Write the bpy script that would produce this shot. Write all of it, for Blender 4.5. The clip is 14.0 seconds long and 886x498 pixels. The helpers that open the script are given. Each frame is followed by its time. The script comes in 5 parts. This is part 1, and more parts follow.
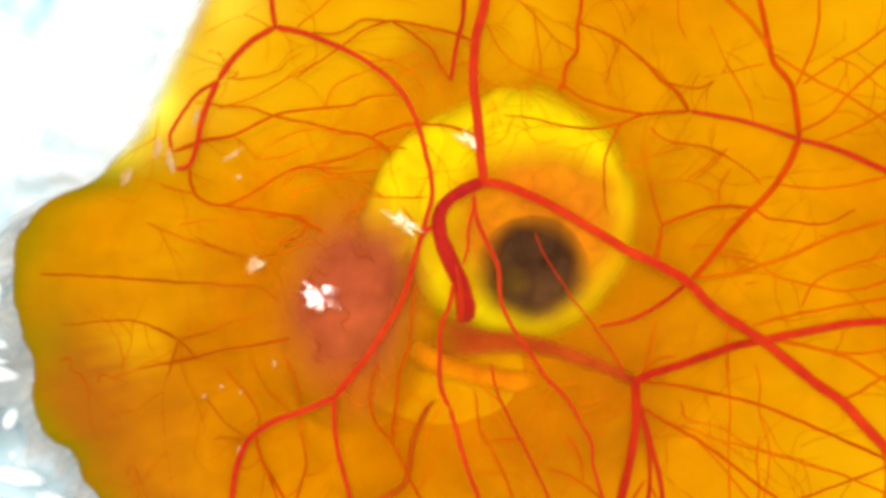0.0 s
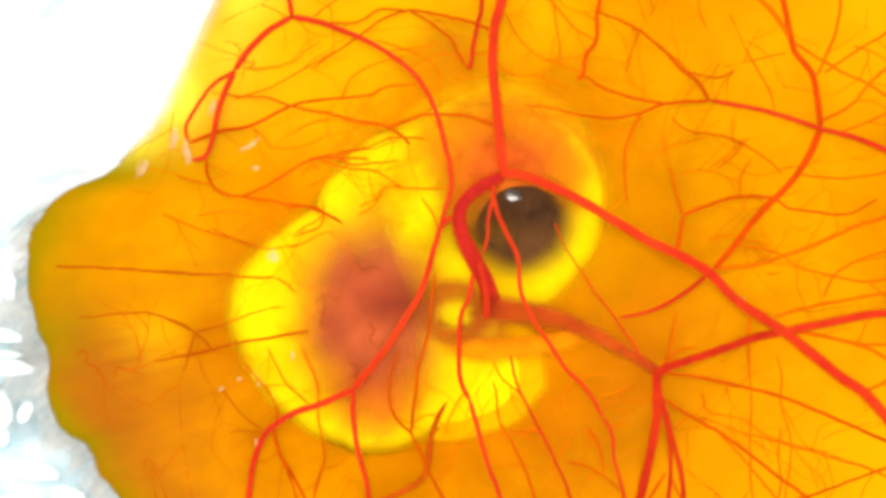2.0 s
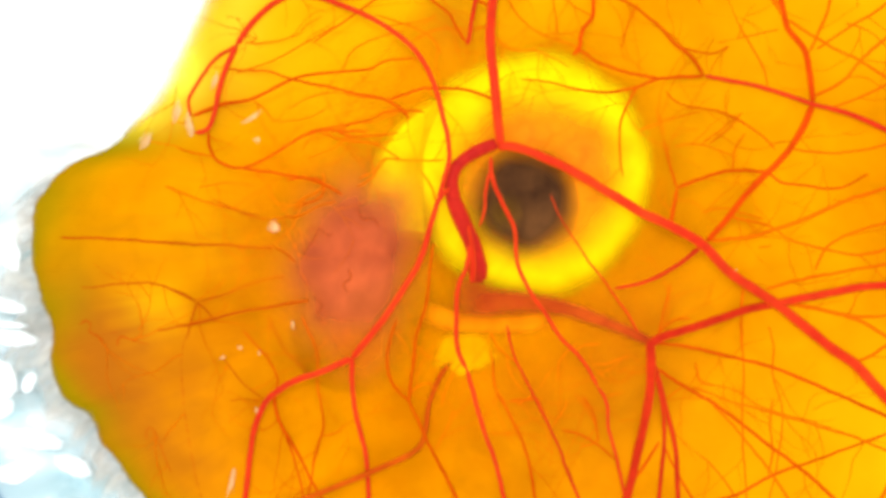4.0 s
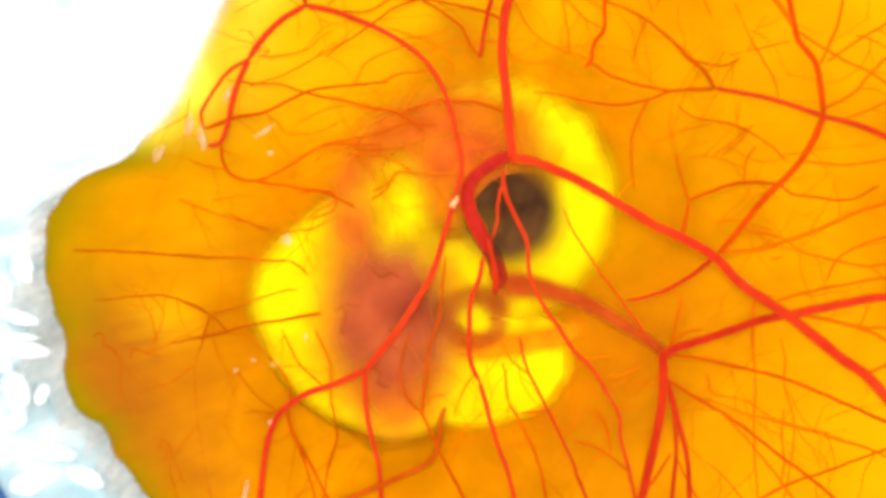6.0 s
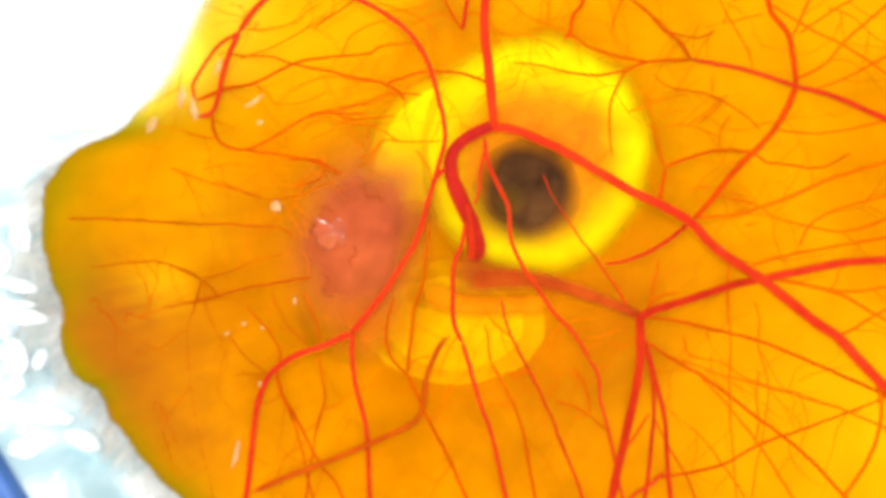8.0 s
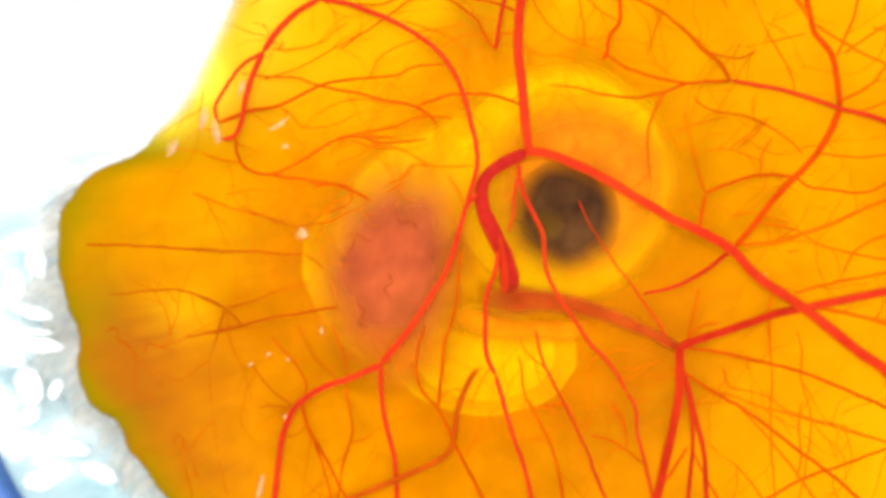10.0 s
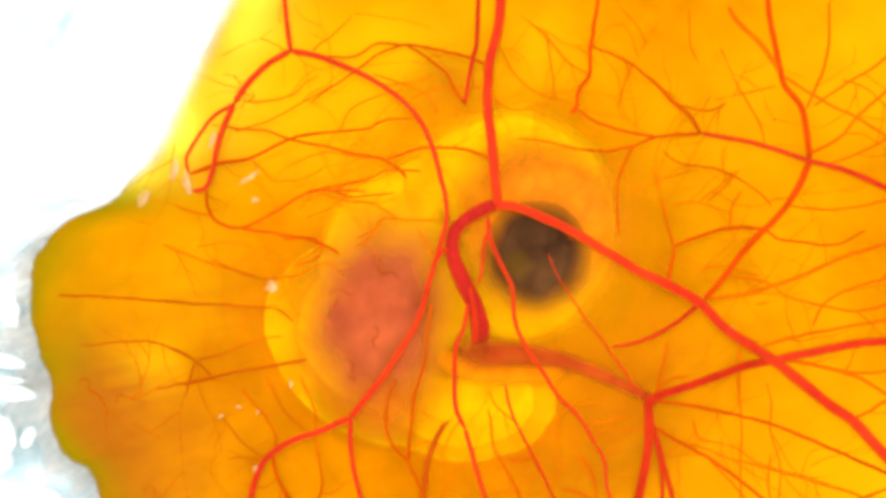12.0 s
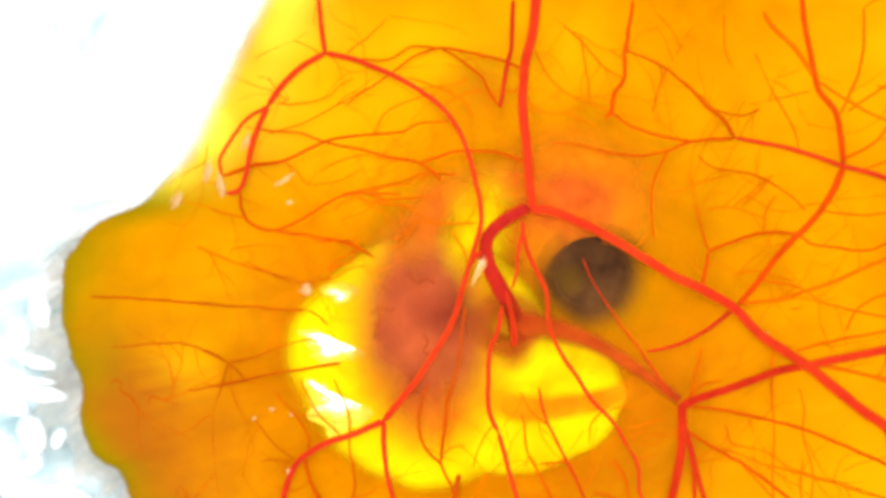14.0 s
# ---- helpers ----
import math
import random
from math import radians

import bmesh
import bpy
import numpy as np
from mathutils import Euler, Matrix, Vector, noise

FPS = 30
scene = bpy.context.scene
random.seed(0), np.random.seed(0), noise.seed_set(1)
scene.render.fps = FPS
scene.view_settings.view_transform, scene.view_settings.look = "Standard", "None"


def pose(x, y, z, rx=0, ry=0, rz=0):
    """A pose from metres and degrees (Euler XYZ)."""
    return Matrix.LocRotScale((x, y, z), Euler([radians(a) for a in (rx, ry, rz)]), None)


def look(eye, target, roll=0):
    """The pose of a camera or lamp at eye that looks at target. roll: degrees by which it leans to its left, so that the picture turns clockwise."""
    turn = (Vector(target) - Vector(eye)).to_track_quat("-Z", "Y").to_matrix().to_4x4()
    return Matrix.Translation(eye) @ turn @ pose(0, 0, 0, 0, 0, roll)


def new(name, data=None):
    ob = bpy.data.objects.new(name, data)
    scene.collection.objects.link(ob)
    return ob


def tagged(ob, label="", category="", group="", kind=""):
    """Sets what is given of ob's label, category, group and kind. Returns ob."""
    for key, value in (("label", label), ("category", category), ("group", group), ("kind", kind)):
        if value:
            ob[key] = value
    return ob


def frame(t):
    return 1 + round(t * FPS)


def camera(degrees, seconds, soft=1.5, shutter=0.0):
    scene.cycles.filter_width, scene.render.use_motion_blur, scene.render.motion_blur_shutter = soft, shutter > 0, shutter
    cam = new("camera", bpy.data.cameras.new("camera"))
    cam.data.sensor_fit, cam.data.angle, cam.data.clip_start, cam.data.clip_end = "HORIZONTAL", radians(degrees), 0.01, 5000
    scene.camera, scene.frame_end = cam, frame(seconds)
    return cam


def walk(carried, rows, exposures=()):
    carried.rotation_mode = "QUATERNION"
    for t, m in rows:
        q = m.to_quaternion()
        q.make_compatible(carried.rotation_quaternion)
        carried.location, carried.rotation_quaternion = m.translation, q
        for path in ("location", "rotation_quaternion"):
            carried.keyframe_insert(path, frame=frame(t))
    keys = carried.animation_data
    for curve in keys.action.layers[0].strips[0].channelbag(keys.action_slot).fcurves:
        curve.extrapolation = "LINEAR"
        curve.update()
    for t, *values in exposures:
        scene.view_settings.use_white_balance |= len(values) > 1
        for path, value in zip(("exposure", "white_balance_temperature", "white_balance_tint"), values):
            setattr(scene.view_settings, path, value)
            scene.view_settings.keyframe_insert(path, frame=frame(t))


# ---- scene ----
MM = 0.001
RANGE = 44.77                     # height of the lens over the yolk at the start, in mm

# ---- camera: held over the dish, looking straight down ----
cam = camera(38.6, 14.0, soft=3.8)
cam.data.dof.use_dof = True
cam.data.dof.focus_distance, cam.data.dof.aperture_fstop = 0.0443, 34
walk(cam, [
    (0.0, pose(-0.00002, -0.00003, 0.04494, 0, 0, 0.01)),
    (0.5, pose(-0.00055, -0.00027, 0.04490, 0, 0, 0.05)),
    (1.0, pose(-0.00026, -0.00054, 0.04476, 0, 0, -0.32)),
    (1.5, pose(-0.00028, 0.00038, 0.04460, 0, 0, -0.25)),
    (2.0, pose(-0.00068, -0.00034, 0.04458, 0, 0, -0.10)),
    (2.5, pose(-0.00014, -0.00038, 0.04511, 0, 0, -0.14)),
    (3.0, pose(-0.00030, -0.00064, 0.04534, 0, 0, 0.26)),
    (3.2, pose(-0.00065, -0.00127, 0.04532, 0, 0, 0.23)),
    (5.3, pose(-0.00052, -0.00136, 0.04541, 0, 0, -0.07)),
    (5.5, pose(-0.00097, -0.00136, 0.04550, 0, 0, -0.10)),
    (6.0, pose(-0.00105, -0.00090, 0.04547, 0, 0, -0.01)),
    (6.5, pose(0.00057, -0.00053, 0.04561, 0, 0, -0.14)),
    (7.0, pose(-0.00082, -0.00023, 0.04565, 0, 0, -0.12)),
    (7.5, pose(-0.00156, -0.00097, 0.04587, 0, 0, 0.16)),
    (8.0, pose(-0.00048, -0.00213, 0.04691, 0, 0, -0.13)),
    (8.2, pose(-0.00062, -0.00188, 0.04670, 0, 0, -0.27)),
    (10.3, pose(-0.00172, -0.00113, 0.04500, 0, 0, -0.03)),
    (10.5, pose(-0.00178, -0.00187, 0.04482, 0, 0, 0.10)),
    (11.0, pose(-0.00123, -0.00088, 0.04538, 0, 0, 0.13)),
    (11.5, pose(-0.00060, -0.00068, 0.04530, 0, 0, 0.02)),
    (12.0, pose(-0.00053, 0.00073, 0.04540, 0, 0, -0.08)),
    (12.5, pose(-0.00088, -0.00006, 0.04570, 0, 0, -0.10)),
    (13.0, pose(-0.00195, -0.00016, 0.04623, 0, 0, 0.08)),
    (13.5, pose(-0.00204, 0.00040, 0.04591, 0, 0, 0.22)),
    (14.0, pose(-0.00173, 0.00085, 0.04539, 0, 0, 0.22)),
], exposures=[(0.0, 0.66), (0.7, 0.75), (1.2, 1.0), (3.0, 1.0), (14.0, 1.02)])

# ---- light: bright soft room light all round, and one bench lamp ----
world = bpy.data.worlds.new("room_light")
world.use_nodes = True
scene.world = world
sky = world.node_tree.nodes["Background"]
sky.inputs["Color"].default_value = (1.0, 0.98, 0.96, 1)
sky.inputs["Strength"].default_value = 0.85

lamp_data = bpy.data.lights.new("bench_lamp", "AREA")
lamp_data.shape, lamp_data.size, lamp_data.energy = "DISK", 0.018, 0.03
lamp_data.color = (1.0, 0.97, 0.92)
lamp = new("bench_lamp", lamp_data)
lamp.matrix_world = look((-0.012, 0.026, 0.13), (0.0, 0.0, 0.0))


# ---- materials ----
def shader(name, colours, scale, rough=0.4, spec=0.1, bump=0.0, bump_scale=0.0, alpha=None, contrast=(0.35, 0.65), coat=0.0):
    """A wet organic surface: colour drifts between the given colours at two scales; alpha names a thickness attribute."""
    m = bpy.data.materials.new(name)
    m.use_nodes = True
    nt = m.node_tree
    n, l = nt.nodes, nt.links
    b = n["Principled BSDF"]
    co = n.new("ShaderNodeTexCoord")
    big = n.new("ShaderNodeTexNoise")
    big.inputs["Scale"].default_value, big.inputs["Detail"].default_value, big.inputs["Roughness"].default_value = scale, 5, 0.6
    l.new(co.outputs["Object"], big.inputs["Vector"])
    ramp = n.new("ShaderNodeValToRGB")
    ramp.color_ramp.elements[0].position, ramp.color_ramp.elements[1].position = contrast
    for k, c in enumerate(colours):
        if k >= 2:
            ramp.color_ramp.elements.new(contrast[0] + (contrast[1] - contrast[0]) * (k - 1) / (len(colours) - 1))
    for e, c in zip(ramp.color_ramp.elements, colours):
        e.color = (*c, 1)
    l.new(big.outputs["Fac"], ramp.inputs["Fac"])
    grain = n.new("ShaderNodeTexNoise")
    grain.inputs["Scale"].default_value, grain.inputs["Detail"].default_value, grain.inputs["Distortion"].default_value = scale * 4.3, 4, 0.6
    l.new(co.outputs["Object"], grain.inputs["Vector"])
    level = n.new("ShaderNodeMapRange")
    level.inputs["From Min"].default_value, level.inputs["From Max"].default_value = 0.3, 0.7
    level.inputs["To Min"].default_value, level.inputs["To Max"].default_value = 0.88, 1.12
    l.new(grain.outputs["Fac"], level.inputs["Value"])
    tone = n.new("ShaderNodeHueSaturation")
    l.new(level.outputs["Result"], tone.inputs["Value"])
    l.new(ramp.outputs["Color"], tone.inputs["Color"])
    l.new(tone.outputs["Color"], b.inputs["Base Color"])
    b.inputs["Roughness"].default_value = rough
    b.inputs["Specular IOR Level"].default_value = spec
    b.inputs["Coat Weight"].default_value = coat
    b.inputs["Coat Roughness"].default_value = 0.06
    if bump:
        fine = n.new("ShaderNodeTexNoise")
        fine.inputs["Scale"].default_value, fine.inputs["Detail"].default_value = bump_scale, 3
        l.new(co.outputs["Object"], fine.inputs["Vector"])
        bm_ = n.new("ShaderNodeBump")
        bm_.inputs["Strength"].default_value, bm_.inputs["Distance"].default_value = 1.0, bump
        l.new(fine.outputs["Fac"], bm_.inputs["Height"])
        l.new(bm_.outputs["Normal"], b.inputs["Normal"])
        l.new(bm_.outputs["Normal"], b.inputs["Coat Normal"])
    if alpha:
        at = n.new("ShaderNodeAttribute")
        at.attribute_name = alpha
        l.new(at.outputs["Fac"], b.inputs["Alpha"])
    return m


def layered(m, attr, colour, low=0.0, high=1.0):
    """Lay another colour over a material's own where the named attribute says so."""
    n, l = m.node_tree.nodes, m.node_tree.links
    b = n["Principled BSDF"]
    base = b.inputs["Base Color"].links[0].from_socket
    at = n.new("ShaderNodeAttribute")
    at.attribute_name = attr
    span = n.new("ShaderNodeMapRange")
    span.inputs["From Min"].default_value, span.inputs["From Max"].default_value = low, high
    l.new(at.outputs["Fac"], span.inputs["Value"])
    mix = n.new("ShaderNodeMixRGB")
    l.new(span.outputs["Result"], mix.inputs["Fac"])
    l.new(base, mix.inputs["Color1"])
    mix.inputs["Color2"].default_value = (*colour, 1)
    l.new(mix.outputs["Color"], b.inputs["Base Color"])
    return m


def yolk_shader(name, deep, light, pale, blush, alpha=None):
    """Yolk: cloudy at several scales, with paler and blood-flushed patches, olive at its low rim, a glow painted on its
    upper rim.
    """
    m = shader(name, [deep, light], 150, rough=0.5, spec=0.0, bump=0.00003, bump_scale=1100, alpha=alpha, contrast=(0.3, 0.7))
    layered(m, "pale", pale)
    layered(m, "blush", blush)
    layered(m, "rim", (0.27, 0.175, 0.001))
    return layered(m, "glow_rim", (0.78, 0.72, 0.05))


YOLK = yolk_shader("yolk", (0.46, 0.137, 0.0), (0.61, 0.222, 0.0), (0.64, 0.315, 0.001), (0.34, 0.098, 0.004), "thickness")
# yolk colours times 1.5, making up for light lost in the sheets
SKIN = yolk_shader("brightened_yolk_skin", (0.69, 0.206, 0.0), (0.92, 0.333, 0.0), (0.95, 0.46, 0.001), (0.60, 0.135, 0.004), "thickness")
BLOOD = shader("arterial_blood", [(0.46, 0.017, 0.004), (0.54, 0.032, 0.005)], 500, rough=0.35, spec=0.04)
BLOOD_STALK = shader("stalk_blood", [(0.35, 0.011, 0.008), (0.43, 0.017, 0.008)], 900, rough=0.4, spec=0.03)
BLOOD_DARK = shader("venous_blood", [(0.37, 0.014, 0.003), (0.49, 0.026, 0.004)], 500, rough=0.4, spec=0.03)
BLOOD_FINE = shader("fine_vessel_blood", [(0.40, 0.042, 0.001), (0.51, 0.066, 0.002)], 300, rough=0.5, spec=0.0)
BLOOD_FAINT = shader("faint_vessel_blood", [(0.50, 0.080, 0.001), (0.58, 0.12, 0.001)], 300, rough=0.5, spec=0.0)
AMNION = shader("amniotic_fluid", [(0.66, 0.30, 0.001), (0.80, 0.61, 0.002), (0.74, 0.44, 0.001)], 170, rough=0.3, spec=0.0, bump=0.00016, bump_scale=240, alpha="thickness", contrast=(0.3, 0.66))
POCKET = shader("fluid_pocket", [(0.70, 0.36, 0.001), (0.80, 0.58, 0.002)], 260, rough=0.4, spec=0.0, alpha="thickness")
FLESH = shader("pink_tissue", [(0.36, 0.058, 0.016), (0.44, 0.082, 0.021)], 300, rough=0.35, spec=0.03, bump=0.00004, bump_scale=500, alpha="thickness")
FLESH_DARK = shader("maroon_tissue", [(0.22, 0.020, 0.010), (0.30, 0.035, 0.012)], 420, rough=0.4, spec=0.05, alpha="thickness")
HEAD = shader("orange_tissue", [(0.60, 0.078, 0.012), (0.72, 0.15, 0.010)], 420, rough=0.4, spec=0.0, alpha="thickness")
HEAD_SOFT = shader("head_tissue", [(0.64, 0.165, 0.006), (0.74, 0.225, 0.004)], 420, rough=0.4, spec=0.0, alpha="thickness")
BLOOD_DEEP = shader("deep_vessel_blood", [(0.46, 0.034, 0.002), (0.54, 0.058, 0.002)], 300, rough=0.5, spec=0.0)
BLOOD_BROWN = shader("brown_vessel_blood", [(0.32, 0.042, 0.002), (0.42, 0.072, 0.002)], 300, rough=0.5, spec=0.0)
FLANK = shader("flank_tissue", [(0.66, 0.16, 0.002), (0.76, 0.27, 0.002)], 300, rough=0.4, spec=0.0, alpha="thickness")
PIGMENT = shader("eye_pigment", [(0.040, 0.016, 0.007), (0.100, 0.040, 0.013)], 420, rough=0.5, spec=0.0, bump=0.00002, bump_scale=900, alpha="thickness")
EYE_GLOSS = shader("glossy_eye_patch", [(0.030, 0.015, 0.004), (0.075, 0.034, 0.007)], 800, rough=0.09, spec=0.4, bump=0.00003, bump_scale=900, alpha="thickness")
LENS = shader("eye_lens", [(0.17, 0.075, 0.008), (0.24, 0.115, 0.010)], 700, rough=0.4, spec=0.0, alpha="thickness")
HAZE = shader("deep_vein_tissue", [(0.32, 0.026, 0.006), (0.42, 0.062, 0.006)], 420, rough=0.5, spec=0.0, alpha="thickness")
# paler vessel sides painted in, standing in for light passing through
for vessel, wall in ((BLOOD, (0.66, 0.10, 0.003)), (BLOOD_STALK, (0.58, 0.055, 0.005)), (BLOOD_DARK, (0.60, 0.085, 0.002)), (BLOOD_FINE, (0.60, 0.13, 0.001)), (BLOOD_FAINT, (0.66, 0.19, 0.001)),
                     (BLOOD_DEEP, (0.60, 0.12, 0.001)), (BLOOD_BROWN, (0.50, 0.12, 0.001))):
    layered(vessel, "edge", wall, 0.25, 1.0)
layered(FLESH, "thin", (0.72, 0.20, 0.004), 0.3, 0.95)       # thin tissue painted the yolk's own orange, for light coming through it
layered(HEAD, "thin", (0.76, 0.26, 0.003), 0.3, 0.95)
layered(PIGMENT, "thin", (0.17, 0.095, 0.008), 0.35, 1.0)
BURIED = shader("buried_blood", [(0.36, 0.040, 0.003), (0.45, 0.075, 0.003)], 420, rough=0.5, spec=0.0, alpha="thickness")
HAIR = shader("capillary_blood", [(0.50, 0.088, 0.001), (0.60, 0.13, 0.001)], 300, rough=0.5, spec=0.0)
FILM = shader("cling_film", [(0.68, 0.85, 0.91), (0.95, 0.96, 0.96)], 220, rough=0.2, spec=0.3, bump=0.0001, bump_scale=200)
# fold shade painted grey-teal, blue reflections painted as the tint
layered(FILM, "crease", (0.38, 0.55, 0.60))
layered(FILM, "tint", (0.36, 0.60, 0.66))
CREASE = shader("film_crease", [(0.78, 0.89, 0.92), (0.92, 0.95, 0.96)], 260, rough=0.3, spec=0.3, alpha="thickness")
FRINGE = shader("egg_white_shade", [(0.38, 0.35, 0.31), (0.56, 0.55, 0.50)], 300, rough=0.25, spec=0.3, bump=0.00006, bump_scale=300, alpha="thickness")
BLUE = shader("blue_plastic", [(0.03, 0.11, 0.36), (0.05, 0.16, 0.48)], 200, rough=0.3, spec=0.5)
PAPER = shader("white_bench", [(0.82, 0.82, 0.80), (0.88, 0.88, 0.87)], 30, rough=0.6, spec=0.3)
WET = shader("wet_membrane", [(0.72, 0.46, 0.001), (0.80, 0.66, 0.002)], 300, rough=0.10, spec=0.5, bump=0.00004, bump_scale=500)
WET_FLESH = shader("wet_pink_tissue", [(0.35, 0.044, 0.009), (0.45, 0.088, 0.015)], 420, rough=0.10, spec=0.33, bump=0.00005, bump_scale=900, alpha="thickness")
GLINT_GLOSS = shader("glint_patch", [(0.62, 0.30, 0.06), (0.74, 0.46, 0.14)], 900, rough=0.10, spec=0.35, bump=0.00005, bump_scale=900, alpha="thickness")
FLECK = shader("pale_fleck", [(0.55, 0.28, 0.08), (0.72, 0.50, 0.28)], 900, rough=0.2, spec=0.4, bump=0.0001, bump_scale=1500, alpha="thickness")


# ---- mesh helpers ----
def link(name, verts, faces, material, parent=None, label="", thick=None, extra=None):
    me = bpy.data.meshes.new(name)
    me.from_pydata([tuple(v) for v in verts], [], faces)
    me.materials.append(material)
    me.polygons.foreach_set("use_smooth", [True] * len(me.polygons))
    layers = dict(extra or {})
    if thick is not None:
        layers["thickness"] = thick
    for key, values in layers.items():
        me.attributes.new(key, "FLOAT", "POINT").data.foreach_set("value", [float(v) for v in values])
    me.update()
    ob = new(name, me)
    ob.parent = parent
    if label:
        tagged(ob, label)
    return ob


def spot(px, py, h=0.0):
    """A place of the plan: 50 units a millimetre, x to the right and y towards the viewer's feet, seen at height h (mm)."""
    k = 0.02 * (1 - h / RANGE)
    return (px - 784) * k, (441 - py) * k


def smooth(points, step=0.16):
    """Points on a Catmull-Rom curve through the given ones (any number of columns)."""
    p = np.array(points, float)
    p = np.vstack([2 * p[0] - p[1], p, 2 * p[-1] - p[-2]])
    out = []
    for a, b, c, d in zip(p, p[1:], p[2:], p[3:]):
        n = max(2, int(np.hypot(*(c - b)[:2]) / step))
        for u in np.arange(n) / n:
            out.append(0.5 * (2 * b + (c - a) * u + (2 * a - 5 * b + 4 * c - d) * u * u + (3 * b - a - 3 * c + d) * u ** 3))
    out.append(p[-2])
    return np.array(out)


def ease(v):
    v = np.clip(v, 0, 1)
    return v * v * (3 - 2 * v)


# ---- the yolk's form ----
HUB = np.array([5.0, 0.0])
EQUATOR = 3.4                      # mm below its crown at which the yolk is widest
RIM = [(352, 0), (300, 110), (255, 210), (205, 280), (160, 325), (100, 350), (50, 395), (28, 440), (24, 520), (40, 590),
       (62, 650), (58, 710), (85, 770), (130, 800), (150, 850), (175, 882), (236, 960), (330, 1060)]
polar = [(radians(a), r) for a, r in ((0, 21), (30, 22), (60, 22.5), (90, 21), (115, 19))]
for q in [(420, -120)] + RIM:
    dx, dy = np.array(spot(*q, -EQUATOR)) - HUB
    polar.append((math.atan2(dy, dx) % (2 * math.pi), math.hypot(dx, dy)))
polar += [(radians(a), r) for a, r in ((250, 21.5), (280, 22), (310, 22), (335, 21.5), (360, 21))]
polar = smooth(polar, 0.02)


def rim_radius(a):
    r = np.interp(a % (2 * math.pi), polar[:, 0], polar[:, 1])
    low = float(ease((a % (2 * math.pi) - 2.75) / 0.3))
    return r + (0.03 + 0.06 * low) * noise.noise((a * 30, 0.3, 0)) + (0.01 + 0.06 * low) * noise.noise((a * 90, 4, 0))


def yolk_height(x, y):
    """Height of the yolk's upper face, mm."""
    a = math.atan2(y - HUB[1], x - HUB[0])
    s = math.hypot(x - HUB[0], y - HUB[1]) / rim_radius(a)
    u = min(max((s - 0.66) / 0.34, 0), 1)
    return -EQUATOR * (1 - math.sqrt(1 - u ** 2.4)) + (1 - u) * 0.02 * noise.noise((x * 0.6, y * 0.6, 1)) * (1 - tent(x, y) / 1.2)


def tent(x, y):
    """Height to which the membrane is lifted over the embryo, mm."""
    e = ((x - 0.2) / 11.0) ** 2 + ((y + 0.6) / 9.8) ** 2
    return 1.20 * float(ease((1 - e) * 1.9))


def patch(x, y, spots):
    """Strength of soft patches (plan place, radius in plan units, weight) at a place in mm."""
    total = 0.0
    for px, py, r, w in spots:
        cx, cy = spot(px, py)
        wob = 1 + 0.5 * noise.noise((x * 0.35, y * 0.35, px))
        total += w * math.exp(-((x - cx) ** 2 + (y - cy) ** 2) / (r * 0.02 * wob) ** 2)
    return min(total * (1 + 0.4 * noise.noise((x * 0.8, y * 0.8, 2))), 1)


PALE = [(430, 110, 170, 0.95), (590, 180, 140, 0.75), (860, 90, 130, 0.35), (640, 30, 90, 0.5), (940, 40, 110, 0.35), (1580, 880, 260, 0.85), (1530, 40, 170, 0.6), (185, 618, 42, 0.75), (250, 618, 48, 0.75), (300, 440, 120, 0.35), (760, 30, 100, 0.3), (1230, 210, 210, 0.3)]
BLUSH = [(115, 725, 115, 0.85), (80, 610, 85, 0.62), (180, 840, 130, 0.55), (300, 930, 130, 0.25), (330, 720, 140, 0.2), (760, 100, 60, 0.45), (430, 480, 80, 0.25), (1100, 620, 150, 0.3), (1000, 800, 200, 0.22)]


def yolk_layers(x, y, edge):
    """Shares of pale, blood-flushed and rim colour."""
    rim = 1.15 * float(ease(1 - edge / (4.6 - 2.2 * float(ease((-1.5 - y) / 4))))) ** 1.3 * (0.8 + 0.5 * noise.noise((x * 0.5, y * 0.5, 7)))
    # the upper rim takes the painted yellow glow, the lower rim the olive
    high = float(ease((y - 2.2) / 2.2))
    a = math.atan2(y - HUB[1], x - HUB[0]) % (2 * math.pi)
    streak = float(ease((-5.5 - x) / 4)) * max(0, noise.noise((a * 42, x * 0.22, 5)) + 0.6 * noise.noise((a * 110, x * 0.3, 8))) * 0.2
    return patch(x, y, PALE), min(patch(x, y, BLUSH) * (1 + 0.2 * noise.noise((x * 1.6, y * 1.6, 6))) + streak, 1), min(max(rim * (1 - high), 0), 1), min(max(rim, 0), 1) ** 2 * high


